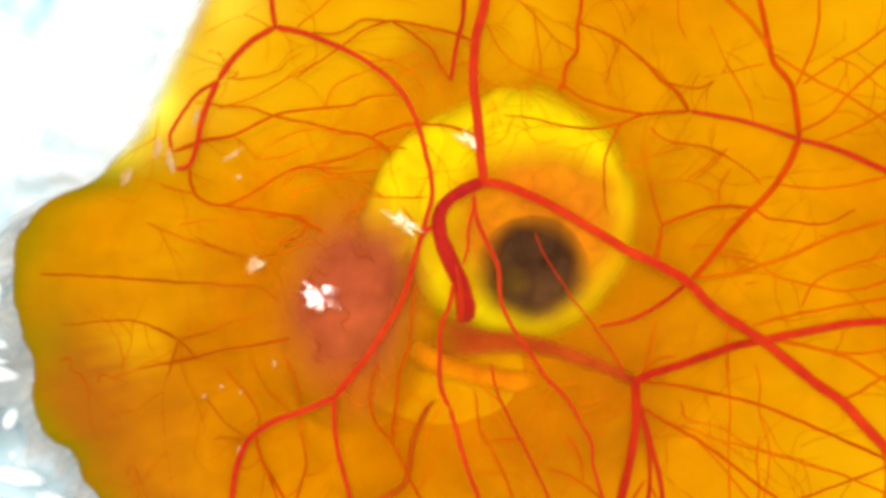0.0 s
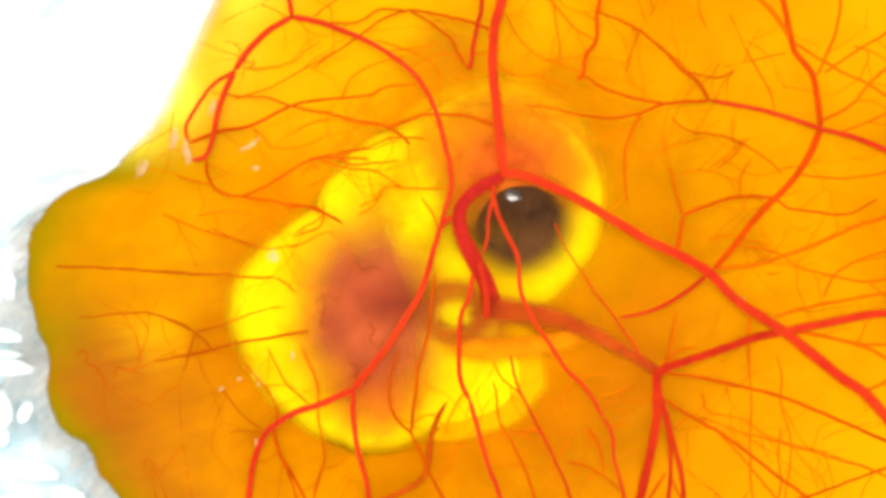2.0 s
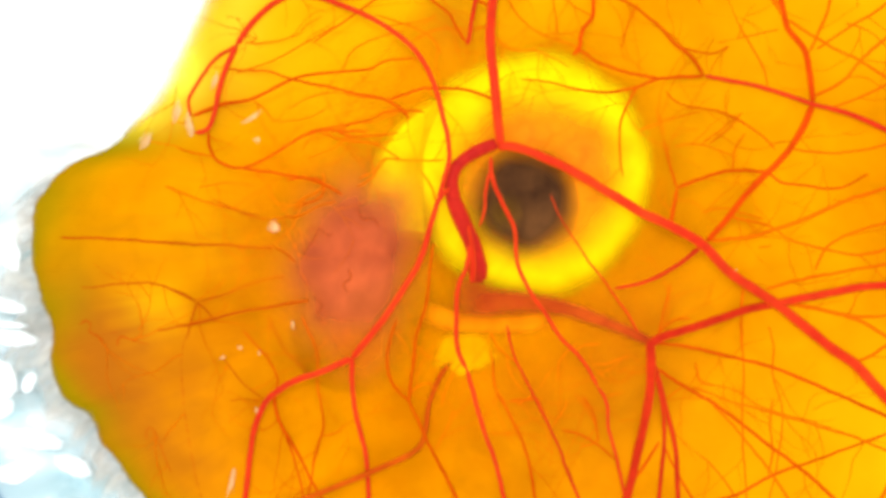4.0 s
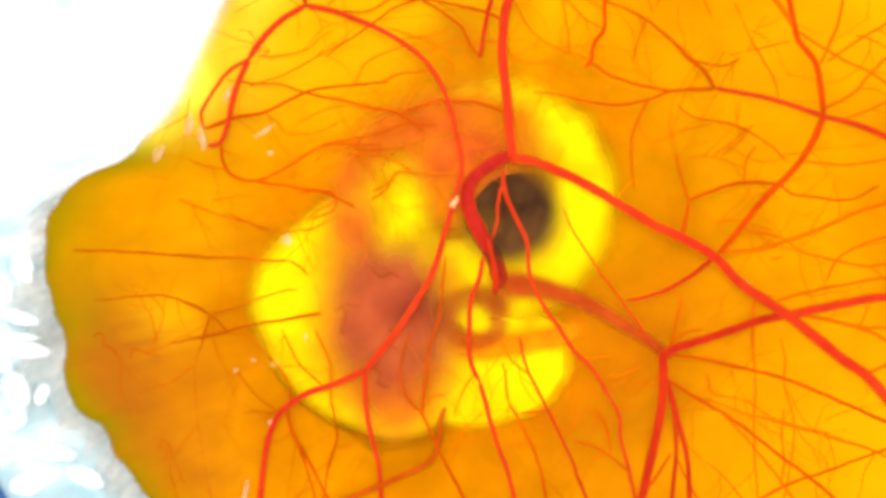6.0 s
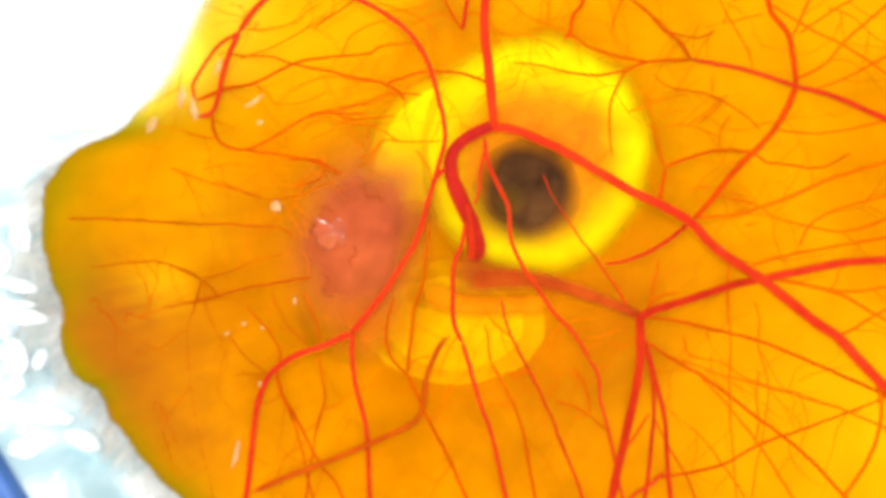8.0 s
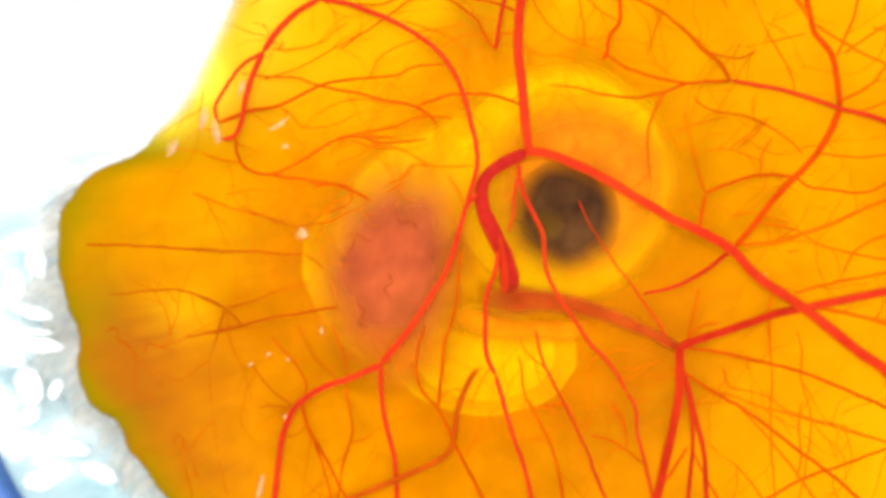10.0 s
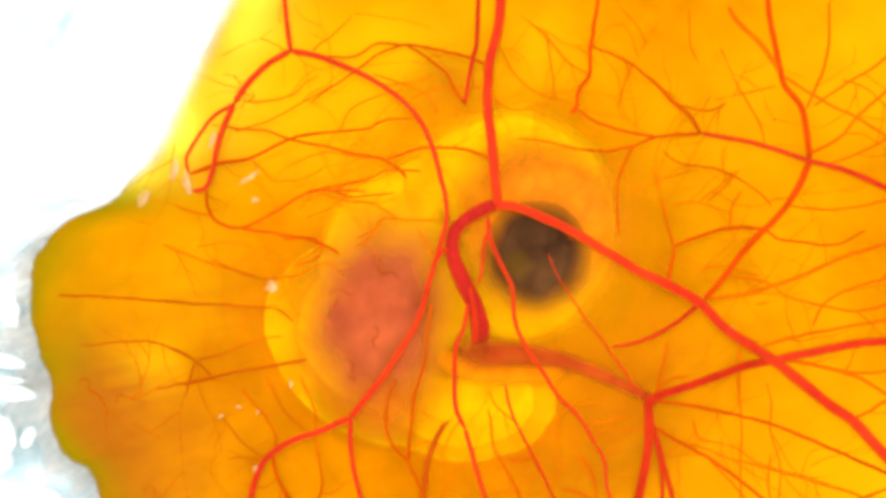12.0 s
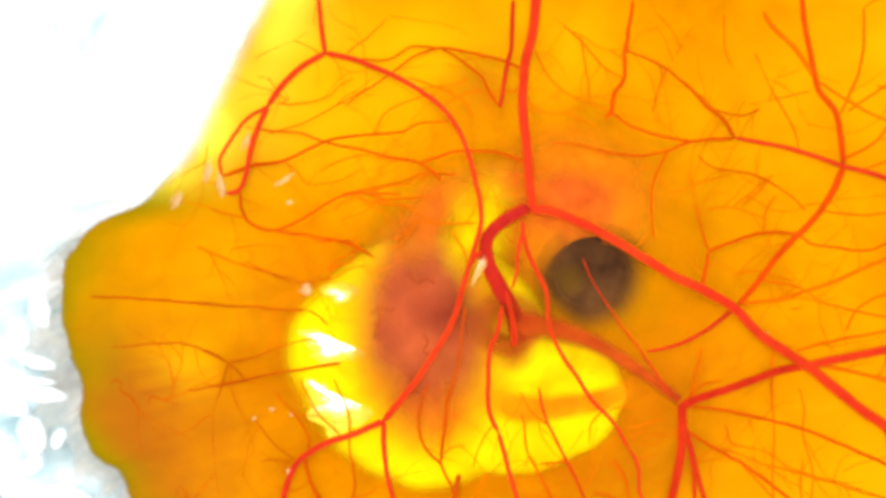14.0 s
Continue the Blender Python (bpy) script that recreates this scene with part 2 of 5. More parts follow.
def build_yolk():
    left = np.linspace(radians(135), radians(228), 400)
    rest = np.linspace(radians(228), radians(495), 200)[1:-1]
    angles = np.concatenate([left, rest])
    rings = [(s, None) for s in np.concatenate([[0.02], np.linspace(0.06, 0.86, 41), [0.88, 0.90, 0.92, 0.94, 0.955, 0.97, 0.98, 0.988, 0.994, 0.998, 1.0]])]
    rings += [(0.997, -4.6), (0.98, -6.2), (0.94, -8.2), (0.86, -10.6), (0.7, -12.6), (0.4, -13.8), (0.02, -14)]
    verts, layers, thick = [], [], []
    inner = 18                         # rings round the middle that need fewer corners
    for i, (s, z) in enumerate(rings):
        for a in angles[::13] if i < inner else angles:
            r = s * rim_radius(a)
            x, y = HUB[0] + r * math.cos(a), HUB[1] + r * math.sin(a)
            h = yolk_height(x, y) if z is None else z
            verts.append((x * MM, y * MM, h * MM))
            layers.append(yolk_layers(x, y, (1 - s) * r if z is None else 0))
            high = float(ease((y - 2.2) / 2.2))
            low = 0.45 - 0.35 * high
            thick.append(low + (1 - low) * float(ease((1 - s) * rim_radius(a) / (0.35 + 0.85 * high))))
    n, c = len(angles), len(angles) // 13
    faces = [tuple(range(c))]
    faces += [(i * c + j, i * c + (j + 1) % c, (i + 1) * c + (j + 1) % c, (i + 1) * c + j)[::-1] for i in range(inner - 1) for j in range(c)]
    base = inner * c
    for j in range(c):
        near, far = (inner - 1) * c + j, (inner - 1) * c + (j + 1) % c
        arc = [base + (13 * j + q) % n for q in range(14)]
        faces += [(near, arc[q], arc[q + 1]) for q in range(7)] + [(near, arc[7], far)] + [(far, arc[q], arc[q + 1]) for q in range(7, 13)]
    outer = len(rings) - inner
    faces += [(base + i * n + j, base + i * n + (j + 1) % n, base + (i + 1) * n + (j + 1) % n, base + (i + 1) * n + j)[::-1] for i in range(outer - 1) for j in range(n)]
    faces.append(tuple(range(base + (outer - 1) * n, base + outer * n))[::-1])
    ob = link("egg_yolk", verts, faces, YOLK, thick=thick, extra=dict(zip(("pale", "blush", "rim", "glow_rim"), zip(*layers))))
    return tagged(ob, "orange egg yolk with lobed rim and branching red blood vessels", "egg yolk")


def build_skin(yolk, deep=0.0, dense=0.36):
    """The thin skin of yolk under which the sac slides, its orange brightened against lost light."""
    verts, thick, layers = [], [], []
    n = 110
    for i in range(n + 1):
        for j in range(n + 1):
            u, v = 2 * i / n - 1, 2 * j / n - 1
            x, y = 0.2 + 10.8 * u, -0.6 + 9.6 * v
            e = u * u + v * v
            z = yolk_height(x, y) - 0.15 + (0.45 - deep) * float(ease((1 - e) * 3)) + 0.012 * noise.noise((x * 0.5, y * 0.5, 3))
            verts.append((x * MM, y * MM, z * MM))
            thick.append((dense + 0.12 * noise.noise((x * 0.4, y * 0.4, 8))) * float(ease((0.72 - e) * 2.6)))
            layers.append(yolk_layers(x, y, 9))
    faces = [(i * (n + 1) + j, (i + 1) * (n + 1) + j, (i + 1) * (n + 1) + j + 1, i * (n + 1) + j + 1) for i in range(n) for j in range(n)]
    link("yolk_skin", verts, faces, SKIN, yolk, "thin translucent skin of brightened orange over the sac", thick, dict(zip(("pale", "blush", "rim", "glow_rim"), zip(*layers))))


# ---- setting: bench, cup and film ----
def ring_mesh(name, profile, centre, material, segs=180, parent=None, ruffle=None):
    verts = []
    for r, z in profile:
        for j in range(segs):
            a = 2 * math.pi * j / segs
            dr, dz = ruffle(r, a) if ruffle else (0, 0)
            verts.append(((centre[0] + (r + dr) * math.cos(a)) * MM, (centre[1] + (r + dr) * math.sin(a)) * MM, (z + dz) * MM))
    faces = [(i * segs + j, i * segs + (j + 1) % segs, (i + 1) * segs + (j + 1) % segs, (i + 1) * segs + j) for i in range(len(profile) - 1) for j in range(segs)]
    return link(name, verts, faces, material, parent)


def build_bench():
    bm = bmesh.new()
    bmesh.ops.create_cube(bm, size=1)
    bmesh.ops.scale(bm, vec=(1.6, 1.2, 0.03), verts=bm.verts)
    bmesh.ops.translate(bm, vec=(0.1, 0.1, -0.065), verts=bm.verts)
    me = bpy.data.meshes.new("bench_top")
    bm.to_mesh(me)
    me.materials.append(PAPER)
    tagged(new("bench_top", me), "plain white bench top under the cup", "bench", kind="structure")


CUP = (4.9, 2.9)


def build_cup():
    top = -2.6
    wall = [(27.1, top), (26.95, top - 0.3), (25.8, -46), (25.1, -49.9), (0.3, -49.9), (0.3, -49.2), (24.5, -49.2), (25.2, -46), (26.4, top - 0.3), (26.5, top)]
    cup = ring_mesh("cup", wall, CUP, BLUE)
    tagged(cup, "round blue plastic cup that holds the film and yolk", "cup")
    lip = ring_mesh("lip", [(26.8 + 0.4 * math.cos(u), top + 0.32 * math.sin(u)) for u in np.linspace(0, 2 * math.pi, 11)], CUP, BLUE, parent=cup)
    tagged(lip, "rounded blue lip of the cup")


def build_film():
    def crumple(r, a):
        x, y = r * math.cos(a), r * math.sin(a)
        fx, fy = x + CUP[0] - HUB[0], y + CUP[1] - HUB[1]
        e = math.hypot(fx, fy) / rim_radius(math.atan2(fy, fx))
        sling = -14.6 + 10.6 * float(ease((e - 0.72) / 0.28)) + 0.9 * float(ease((e - 1) / 0.3))
        k = float(ease((26.4 - r) / 2.0)) * (0.08 + 0.5 * float(ease((2.0 - y) / 6))) * float(ease((e - 0.99) / 0.08))
        ridge = 1 - abs(noise.noise((x * 0.30, y * 0.62, 0.2))) * 2.4
        ridge2 = 1 - abs(noise.noise((x * 0.7, y * 1.3, 5.2))) * 2.2
        return 0.0, sling + k * (1.2 * (ridge - 0.7) + 0.3 * (ridge2 - 0.5))
    profile = [(r, 0.0) for r in np.concatenate([np.linspace(1, 13, 10), np.linspace(13.3, 26.4, 66)])]
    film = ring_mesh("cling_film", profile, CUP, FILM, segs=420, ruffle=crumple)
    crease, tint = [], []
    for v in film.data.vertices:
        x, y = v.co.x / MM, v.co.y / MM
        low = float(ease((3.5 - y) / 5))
        # painted shade of the folds, only low on the film
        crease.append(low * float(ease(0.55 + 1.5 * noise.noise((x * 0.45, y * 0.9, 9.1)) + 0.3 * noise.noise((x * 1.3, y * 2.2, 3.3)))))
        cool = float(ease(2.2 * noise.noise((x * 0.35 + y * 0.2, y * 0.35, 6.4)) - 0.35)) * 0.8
        # streaks of blue reflection painted at the upper left
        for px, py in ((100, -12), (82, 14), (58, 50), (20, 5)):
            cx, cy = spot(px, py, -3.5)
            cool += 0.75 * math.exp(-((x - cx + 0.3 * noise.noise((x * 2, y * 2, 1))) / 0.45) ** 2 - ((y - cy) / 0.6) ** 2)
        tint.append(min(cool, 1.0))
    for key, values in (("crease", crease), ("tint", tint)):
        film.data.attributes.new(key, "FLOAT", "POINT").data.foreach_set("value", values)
    # broad blown-up folds of the film, each a soft ridge with its highlight painted white
    for k, (px, py, rx, ry, turn) in enumerate((
            (-18, 512, 0.50, 0.85, 12), (-22, 606, 0.95, 0.30, -14), (-16, 640, 0.85, 0.14, -6), (-8, 664, 1.05, 0.36, -6), (-30, 735, 0.60, 0.95, 20), (18, 742, 0.30, 0.55, -25),
            (30, 845, 1.25, 0.42, -10), (-30, 790, 0.55, 0.40, 30), (96, 892, 0.95, 0.40, -22), (-10, 905, 0.9, 0.5, 10), (-60, 690, 0.7, 0.3, -10), (-55, 560, 0.5, 0.6, 0))):
        x, y = spot(px, py, -3.2)
        crease = pillow("crease", rx, ry, 0.16, CREASE, film, dense=0.95, soft=0.45, lump=0.22, seed=110 + k)
        crease.matrix_world = pose(x * MM, y * MM, -3.15 * MM, 0, 0, turn)
    solid = film.modifiers.new("thickness", "SOLIDIFY")
    solid.thickness = 0.00006
    tagged(film, "crumpled clear plastic film slung inside the cup under the yolk", "plastic film")


# ---- vessels ----
def tube(name, path, widths, material, parent, lift=0.0, label="", origin=None, sides=8, flat=0.5, size=0.01, dive=0.0):
    """A tapering vessel along plan points, laid on the membrane. widths: thickness at its two ends, in plan units."""
    pts = smooth([spot(px, py, tent(*spot(px, py))) for px, py in path])
    n = len(pts)
    verts, edge = [], []
    o = origin or (0, 0, 0)
    seed = len(bpy.data.objects) * 0.37
    wob = 0.035 if max(widths) < 8 else 0.018
    tang = np.gradient(pts, axis=0)
    for i, (x, y) in enumerate(pts):
        u = i / (n - 1)
        tx, ty = tang[i] / (np.hypot(*tang[i]) + 1e-9)
        off = wob * (noise.noise((x * 1.3, y * 1.3, seed)) + 0.8 * noise.noise((x * 4, y * 4, seed)))
        x, y = x - ty * off, y + tx * off
        w = (widths[0] + (widths[1] - widths[0]) * u) * size * (1 + 0.10 * noise.noise((x * 2, y * 2, seed + 3)))
        if i in (0, n - 1):
            w *= 0.4
        z = tent(x, y) + yolk_height(x, y) + 0.25 * w + lift - dive * u * u
        for k in range(sides):
            a = 2 * math.pi * k / sides
            verts.append(((x - ty * w * math.cos(a) - o[0]) * MM, (y + tx * w * math.cos(a) - o[1]) * MM, (z + flat * w * math.sin(a) - o[2]) * MM))
            # 1 on the sides, where the translucent look is painted
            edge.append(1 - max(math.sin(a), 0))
    faces = [(i * sides + k, i * sides + (k + 1) % sides, (i + 1) * sides + (k + 1) % sides, (i + 1) * sides + k) for i in range(n - 1) for k in range(sides)]
    faces += [tuple(range(sides))[::-1], tuple(range((n - 1) * sides, n * sides))]
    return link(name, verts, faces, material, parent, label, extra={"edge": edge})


def build_vessels(yolk):
    twigs = []

    def red(w, *path):
        return tube("artery", path, w, BLOOD, yolk, 0.05, "bright red artery on the yolk sac", size=0.009)

    def dark(w, *path):
        return tube("vein", path, w, BLOOD_DARK, yolk, 0.0, "dark red vein on the yolk sac", size=0.0088)

    def deep(w, *path):
        return tube("vein", path, w, BLOOD_DEEP, yolk, -0.02, "soft red vein sunk in the yolk", size=0.0095)

    def lobe(w, *path):
        return tube("vein", path, [0.85 * v for v in w], BLOOD_BROWN, yolk, -0.01, "thin brown-red vein on the yolk lobe", size=0.0095)

    def fine(w, *path):
        far = min(p[0] for p in path) > 1180 or max(w) <= 3
        twigs.append(path)
        on_lobe = max(p[0] for p in path) < 520 and min(p[1] for p in path) > 400
        return tube("fine_vessel", path, [(0.8 if on_lobe else 1) * v for v in w], BLOOD_BROWN if on_lobe else BLOOD_FAINT if far else BLOOD_FINE, yolk, -0.02, size=0.0100 if far else 0.0095)

    # trunk from above, and the great branch to the lower right
    red((20, 19), (864, -70), (858, 0), (843, 60), (837, 110), (838, 160), (845, 220), (850, 280), (855, 326))
    red((18, 22), (850, 327), (875, 326), (910, 336), (960, 358), (1010, 385), (1060, 415), (1110, 445), (1160, 468), (1215, 500), (1260, 545), (1300, 573),
        (1350, 605), (1400, 645), (1450, 685), (1490, 712), (1530, 755), (1568, 795), (1640, 870), (1700, 960))
    # branch down to the left, and its fork
    red((10, 14), (764, 400), (746, 420), (733, 460), (720, 505), (705, 545), (680, 585), (650, 630), (615, 675), (590, 706))
    red((13, 11), (590, 706), (540, 728), (490, 745), (455, 765), (435, 785), (418, 825), (408, 882), (398, 960), (384, 1050))
    red((10, 8), (590, 704), (590, 750), (597, 800), (610, 850), (618, 890), (622, 980), (628, 1060))
    # loop at the upper left
    red((11, 12), (484, 47), (440, 72), (405, 105), (380, 140))
    red((12, 9), (380, 140), (360, 185), (348, 225), (343, 260), (334, 288), (322, 298), (305, 298))
    red((8, 10), (470, -60), (476, 0), (484, 47))
    red((11, 9), (484, 47), (540, 60), (600, 85), (650, 112), (692, 144), (723, 184), (741, 230), (751, 270), (761, 310), (763, 350), (754, 387), (743, 425))
    red((7, 6), (380, 140), (345, 160), (320, 185), (300, 215), (290, 240), (296, 268))
    fine((8, 3), (298, 268), (350, 250), (410, 240), (480, 207), (520, 197), (570, 192), (620, 187), (650, 172), (710, 168))
    fine((6, 4), (332, 298), (335, 330), (355, 355), (390, 365), (430, 352), (480, 320), (520, 300), (560, 297), (620, 300))
    fine((5, 5), (390, 365), (450, 374), (510, 385), (545, 398), (572, 412))
    fine((3, 6), (330, 176), (380, 185), (440, 192), (490, 208), (550, 220), (600, 232), (650, 242), (680, 262), (692, 274))
    fine((3, 3), (410, 240), (435, 262), (450, 280), (500, 278), (540, 262))
    # dark pair that meets over the embryo's crown
    dark((9, 9), (822, -50), (818, 30), (812, 60), (804, 96), (799, 130), (796, 144))
    fine((4, 6), (690, 38), (715, 50), (740, 70), (765, 88), (777, 114), (794, 140))
    fine((3, 6), (520, 140), (560, 112), (600, 85), (640, 55), (690, 38), (740, 45), (800, 60), (836, 74))
    fine((4, 3), (520, 50), (560, 20), (600, -20))
    fine((3, 4), (545, 58), (600, 58), (640, 35), (690, 38))
    fine((3, 3), (570, 195), (590, 155), (640, 130), (680, 120))
    fine((5, 6), (655, 243), (700, 228), (720, 222), (760, 222), (800, 226), (846, 242))
    fine((3, 4), (510, 300), (560, 290), (620, 278), (660, 262), (720, 265))
    fine((3, 3), (600, 400), (630, 380), (645, 350), (700, 352), (755, 350))
    fine((3, 3), (630, 90), (690, 110), (730, 130), (748, 160))
    # right side
    red((7, 12), (1220, 197), (1290, 210), (1340, 222), (1414, 247), (1480, 265), (1568, 303), (1650, 338))
    fine((7, 3), (1220, 197), (1140, 203), (1100, 218), (1050, 228), (1000, 225), (950, 212), (890, 205))
    fine((6, 5), (1140, 203), (1080, 192), (1030, 175), (1005, 158), (988, 152))
    fine((7, 3), (1220, 197), (1200, 165), (1170, 140), (1130, 100), (1090, 70), (1050, 50), (1022, 40))
    deep((7, 7), (1036, -50), (1030, 0), (1022, 50), (1020, 90), (1000, 120), (995, 150), (985, 162))
    fine((5, 3), (1100, 218), (1080, 255), (1070, 290), (1070, 340), (1075, 380))
    deep((10, 12), (1338, -70), (1346, 0), (1358, 60), (1370, 110), (1400, 150), (1410, 195), (1416, 245))
    deep((13, 11), (1416, 245), (1395, 295), (1360, 345), (1300, 405), (1260, 455), (1225, 495))
    dark((10, 6), (1225, 495), (1190, 525), (1150, 552), (1110, 570), (1060, 580))
    fine((8, 9), (1270, -30), (1285, -5), (1330, 40), (1366, 92))
    fine((9, 7), (1160, 466), (1165, 440), (1172, 400))
    fine((7, 4), (1172, 400), (1220, 380), (1270, 367), (1330, 370), (1360, 388), (1400, 393), (1460, 398), (1520, 370))
    fine((5, 3), (1172, 400), (1160, 360), (1148, 310))
    fine((4, 3), (1272, 367), (1275, 330), (1295, 300))
    fine((7, 7), (1230, 493), (1290, 488), (1350, 472), (1420, 445), (1490, 415), (1568, 392), (1630, 380))
    fine((4, 6), (1260, 450), (1330, 462), (1375, 490), (1440, 508), (1500, 518), (1568, 500), (1620, 470))
    fine((5, 5), (1420, 545), (1440, 505), (1480, 480), (1568, 455), (1630, 445))
    fine((6, 6), (1330, 578), (1400, 560), (1480, 545), (1568, 530), (1630, 520))
    fine((8, 6), (1345, 600), (1430, 615), (1500, 635), (1560, 670), (1620, 700))
    fine((6, 5), (1430, 615), (1500, 628), (1568, 622), (1630, 612))
    fine((6, 6), (1490, 710), (1530, 692), (1560, 672), (1620, 640))
    fine((5, 4), (1292, 572), (1288, 640), (1293, 720), (1290, 790), (1293, 882), (1300, 960), (1306, 1060))
    fine((4, 4), (1335, 640), (1345, 680), (1345, 730), (1362, 800), (1355, 880), (1340, 950), (1328, 1050))
    fine((4, 5), (1200, 755), (1270, 780), (1340, 800), (1430, 825), (1520, 855), (1600, 890))
    fine((6, 6), (1416, 235), (1470, 205), (1500, 170), (1568, 110), (1630, 60))
    fine((6, 5), (1408, 155), (1430, 110), (1448, 50), (1452, -40))
    fine((6, 5), (1368, 95), (1440, 140), (1500, 170), (1550, 200), (1620, 250))
    fine((4, 6), (1370, 325), (1430, 335), (1500, 330), (1568, 315), (1630, 300))
    fine((4, 6), (1440, 256), (1500, 235), (1568, 200), (1630, 165))
    fine((5, 5), (1420, 150), (1480, 110), (1530, 80), (1568, 50), (1620, 20))
    fine((4, 3), (1470, 100), (1520, 120), (1568, 160), (1620, 190))
    fine((4, 3), (1200, -30), (1203, 40), (1225, 90), (1238, 132))
    fine((4, 5), (1255, 40), (1280, 100), (1310, 150), (1330, 190), (1336, 222))
    fine((3, 4), (1240, 140), (1290, 128), (1360, 112))
    fine((3, 4), (1150, 225), (1180, 250), (1260, 265), (1320, 300), (1350, 330))
    fine((3, 3), (1230, 320), (1270, 285), (1320, 225))
    fine((3, 3), (890, -20), (940, 20), (985, 70), (1020, 92))
    fine((3, 3), (860, 40), (885, 90), (920, 120), (960, 135), (1000, 150))
    fine((3, 3), (945, 20), (952, 80), (958, 135))
    fine((3, 3), (1070, 150), (1090, 90), (1120, 40), (1150, -10))
    # vitelline vein fork and its fan
    dark((18, 16), (1120, 680), (1150, 664), (1180, 655), (1240, 635), (1300, 615), (1350, 605))
    red((16, 15), (1345, 606), (1420, 590), (1500, 575), (1568, 570), (1650, 566))
    dark((20, 17), (1124, 672), (1125, 720), (1122, 770), (1112, 830), (1100, 882), (1080, 970), (1062, 1060))
    dark((9, 10), (1126, 700), (1145, 760), (1158, 810), (1168, 850), (1172, 882), (1176, 960), (1186, 1060))
    dark((7, 9), (1134, 730), (1148, 800), (1150, 850), (1147, 890), (1140, 960), (1128, 1050))
    fine((6, 7), (1130, 676), (1200, 685), (1270, 700), (1340, 718), (1410, 745), (1480, 775), (1568, 815), (1640, 850))
    fine((6, 7), (1128, 718), (1180, 750), (1240, 785), (1290, 820), (1340, 860), (1400, 905), (1460, 960), (1540, 1050))
    fine((4, 6), (1230, 780), (1270, 820), (1300, 855), (1350, 920), (1420, 1030))
    fine((3, 4), (1160, 830), (1200, 865), (1240, 900), (1300, 980), (1340, 1050))
    fine((4, 3), (1138, 665), (1150, 620), (1160, 570))
    # vessels that hang below the fork over the embryo
    red((9, 7), (838, 345), (840, 380), (860, 430), (880, 470), (883, 510), (890, 550), (915, 595), (940, 630), (965, 670), (1000, 705), (1030, 755))
    red((7, 5), (1030, 755), (1045, 780), (1050, 830), (1065, 882), (1080, 950), (1100, 1050))
    red((7, 5), (838, 365), (830, 400), (828, 440), (818, 470))
    dark((2.5, 5), (945, 412), (965, 455), (1000, 510), (1040, 565), (1080, 620), (1105, 660))
    red((9, 9), (802, 500), (795, 540), (780, 580), (777, 640), (780, 690), (795, 725))
    red((9, 8), (795, 725), (808, 770), (825, 830), (845, 882), (865, 960), (884, 1050))
    fine((4, 6), (735, 500), (728, 560), (720, 620), (705, 670), (700, 720), (692, 782))
    fine((4, 7), (670, 635), (655, 690), (658, 745), (692, 785), (720, 840), (745, 890), (780, 960), (822, 1050))
    dark((5, 6), (868, 645), (880, 700), (905, 750), (935, 810), (960, 860), (975, 900), (1000, 960), (1030, 1050))
    fine((3, 3), (835, 655), (855, 690), (888, 715))
    fine((4, 6), (848, 765), (880, 820), (905, 882), (920, 950), (934, 1050))
    fine((3, 3), (990, 770), (1015, 800), (1030, 850), (1000, 862))
    fine((3, 3), (885, 790), (920, 778), (945, 830))
    fine((6, 5), (450, 766), (460, 816), (500, 886), (530, 946), (560, 980), (590, 1050))
    fine((4, 7), (1640, 800), (1560, 835), (1470, 866), (1390, 896), (1335, 916), (1285, 946), (1200, 966), (1150, 973))
    fine((5, 5), (1150, 860), (1180, 920), (1215, 980), (1240, 1050))
    fine((6, 8), (1143, 850), (1115, 895), (1092, 926), (1072, 980))
    fine((3, 3), (265, 196), (260, 261), (280, 281), (300, 275))
    fine((3, 3), (380, 191), (450, 171), (510, 138), (560, 110))
    fine((3, 3), (530, 301), (580, 316), (630, 321), (680, 351))
    fine((4, 3), (470, 386), (530, 386), (535, 416), (490, 436))
    fine((3, 3), (710, 366), (730, 396), (742, 436))
    fine((8, 7), (1560, 790), (1573, 830), (1566, 890), (1545, 945), (1505, 1005), (1470, 1060))
    red((7, 6), (1168, 962), (1142, 984), (1106, 1010), (1080, 1045))
    fine((5, 4), (1336, 914), (1345, 870), (1340, 820), (1346, 770))
    # left lobe
    lobe((5, 5), (50, 488), (100, 489), (150, 490), (250, 497), (350, 503), (400, 507), (452, 508))
    fine((4, 4), (450, 508), (475, 520), (490, 535))
    fine((4, 6), (90, 580), (130, 577), (180, 572), (230, 570), (270, 582), (310, 602))
    fine((4, 4), (310, 602), (330, 620), (345, 638))
    fine((4, 3), (312, 604), (300, 650), (285, 700), (288, 790), (300, 880), (310, 940), (330, 1050))
    lobe((4, 7), (240, 656), (320, 640), (380, 625), (440, 615), (512, 602))
    fine((3, 3), (130, 665), (200, 655), (260, 652), (320, 640))
    fine((4, 3), (315, 602), (370, 588), (430, 565), (470, 560))
    fine((5, 5), (84, 652), (100, 640), (112, 646), (108, 660), (128, 668), (142, 680))
    fine((6, 3), (164, 690), (170, 668), (198, 674), (232, 682))
    fine((3, 3), (200, 310), (260, 320), (300, 335), (345, 345))
    fine((3, 3), (340, 420), (400, 448), (440, 456), (500, 450))
    fine((3, 3), (250, 395), (330, 425), (390, 440))
    fine((3, 4), (440, 630), (470, 690), (512, 732))
    fine((3, 5), (500, 630), (525, 690), (530, 760), (540, 820), (525, 882), (515, 940), (498, 1050))
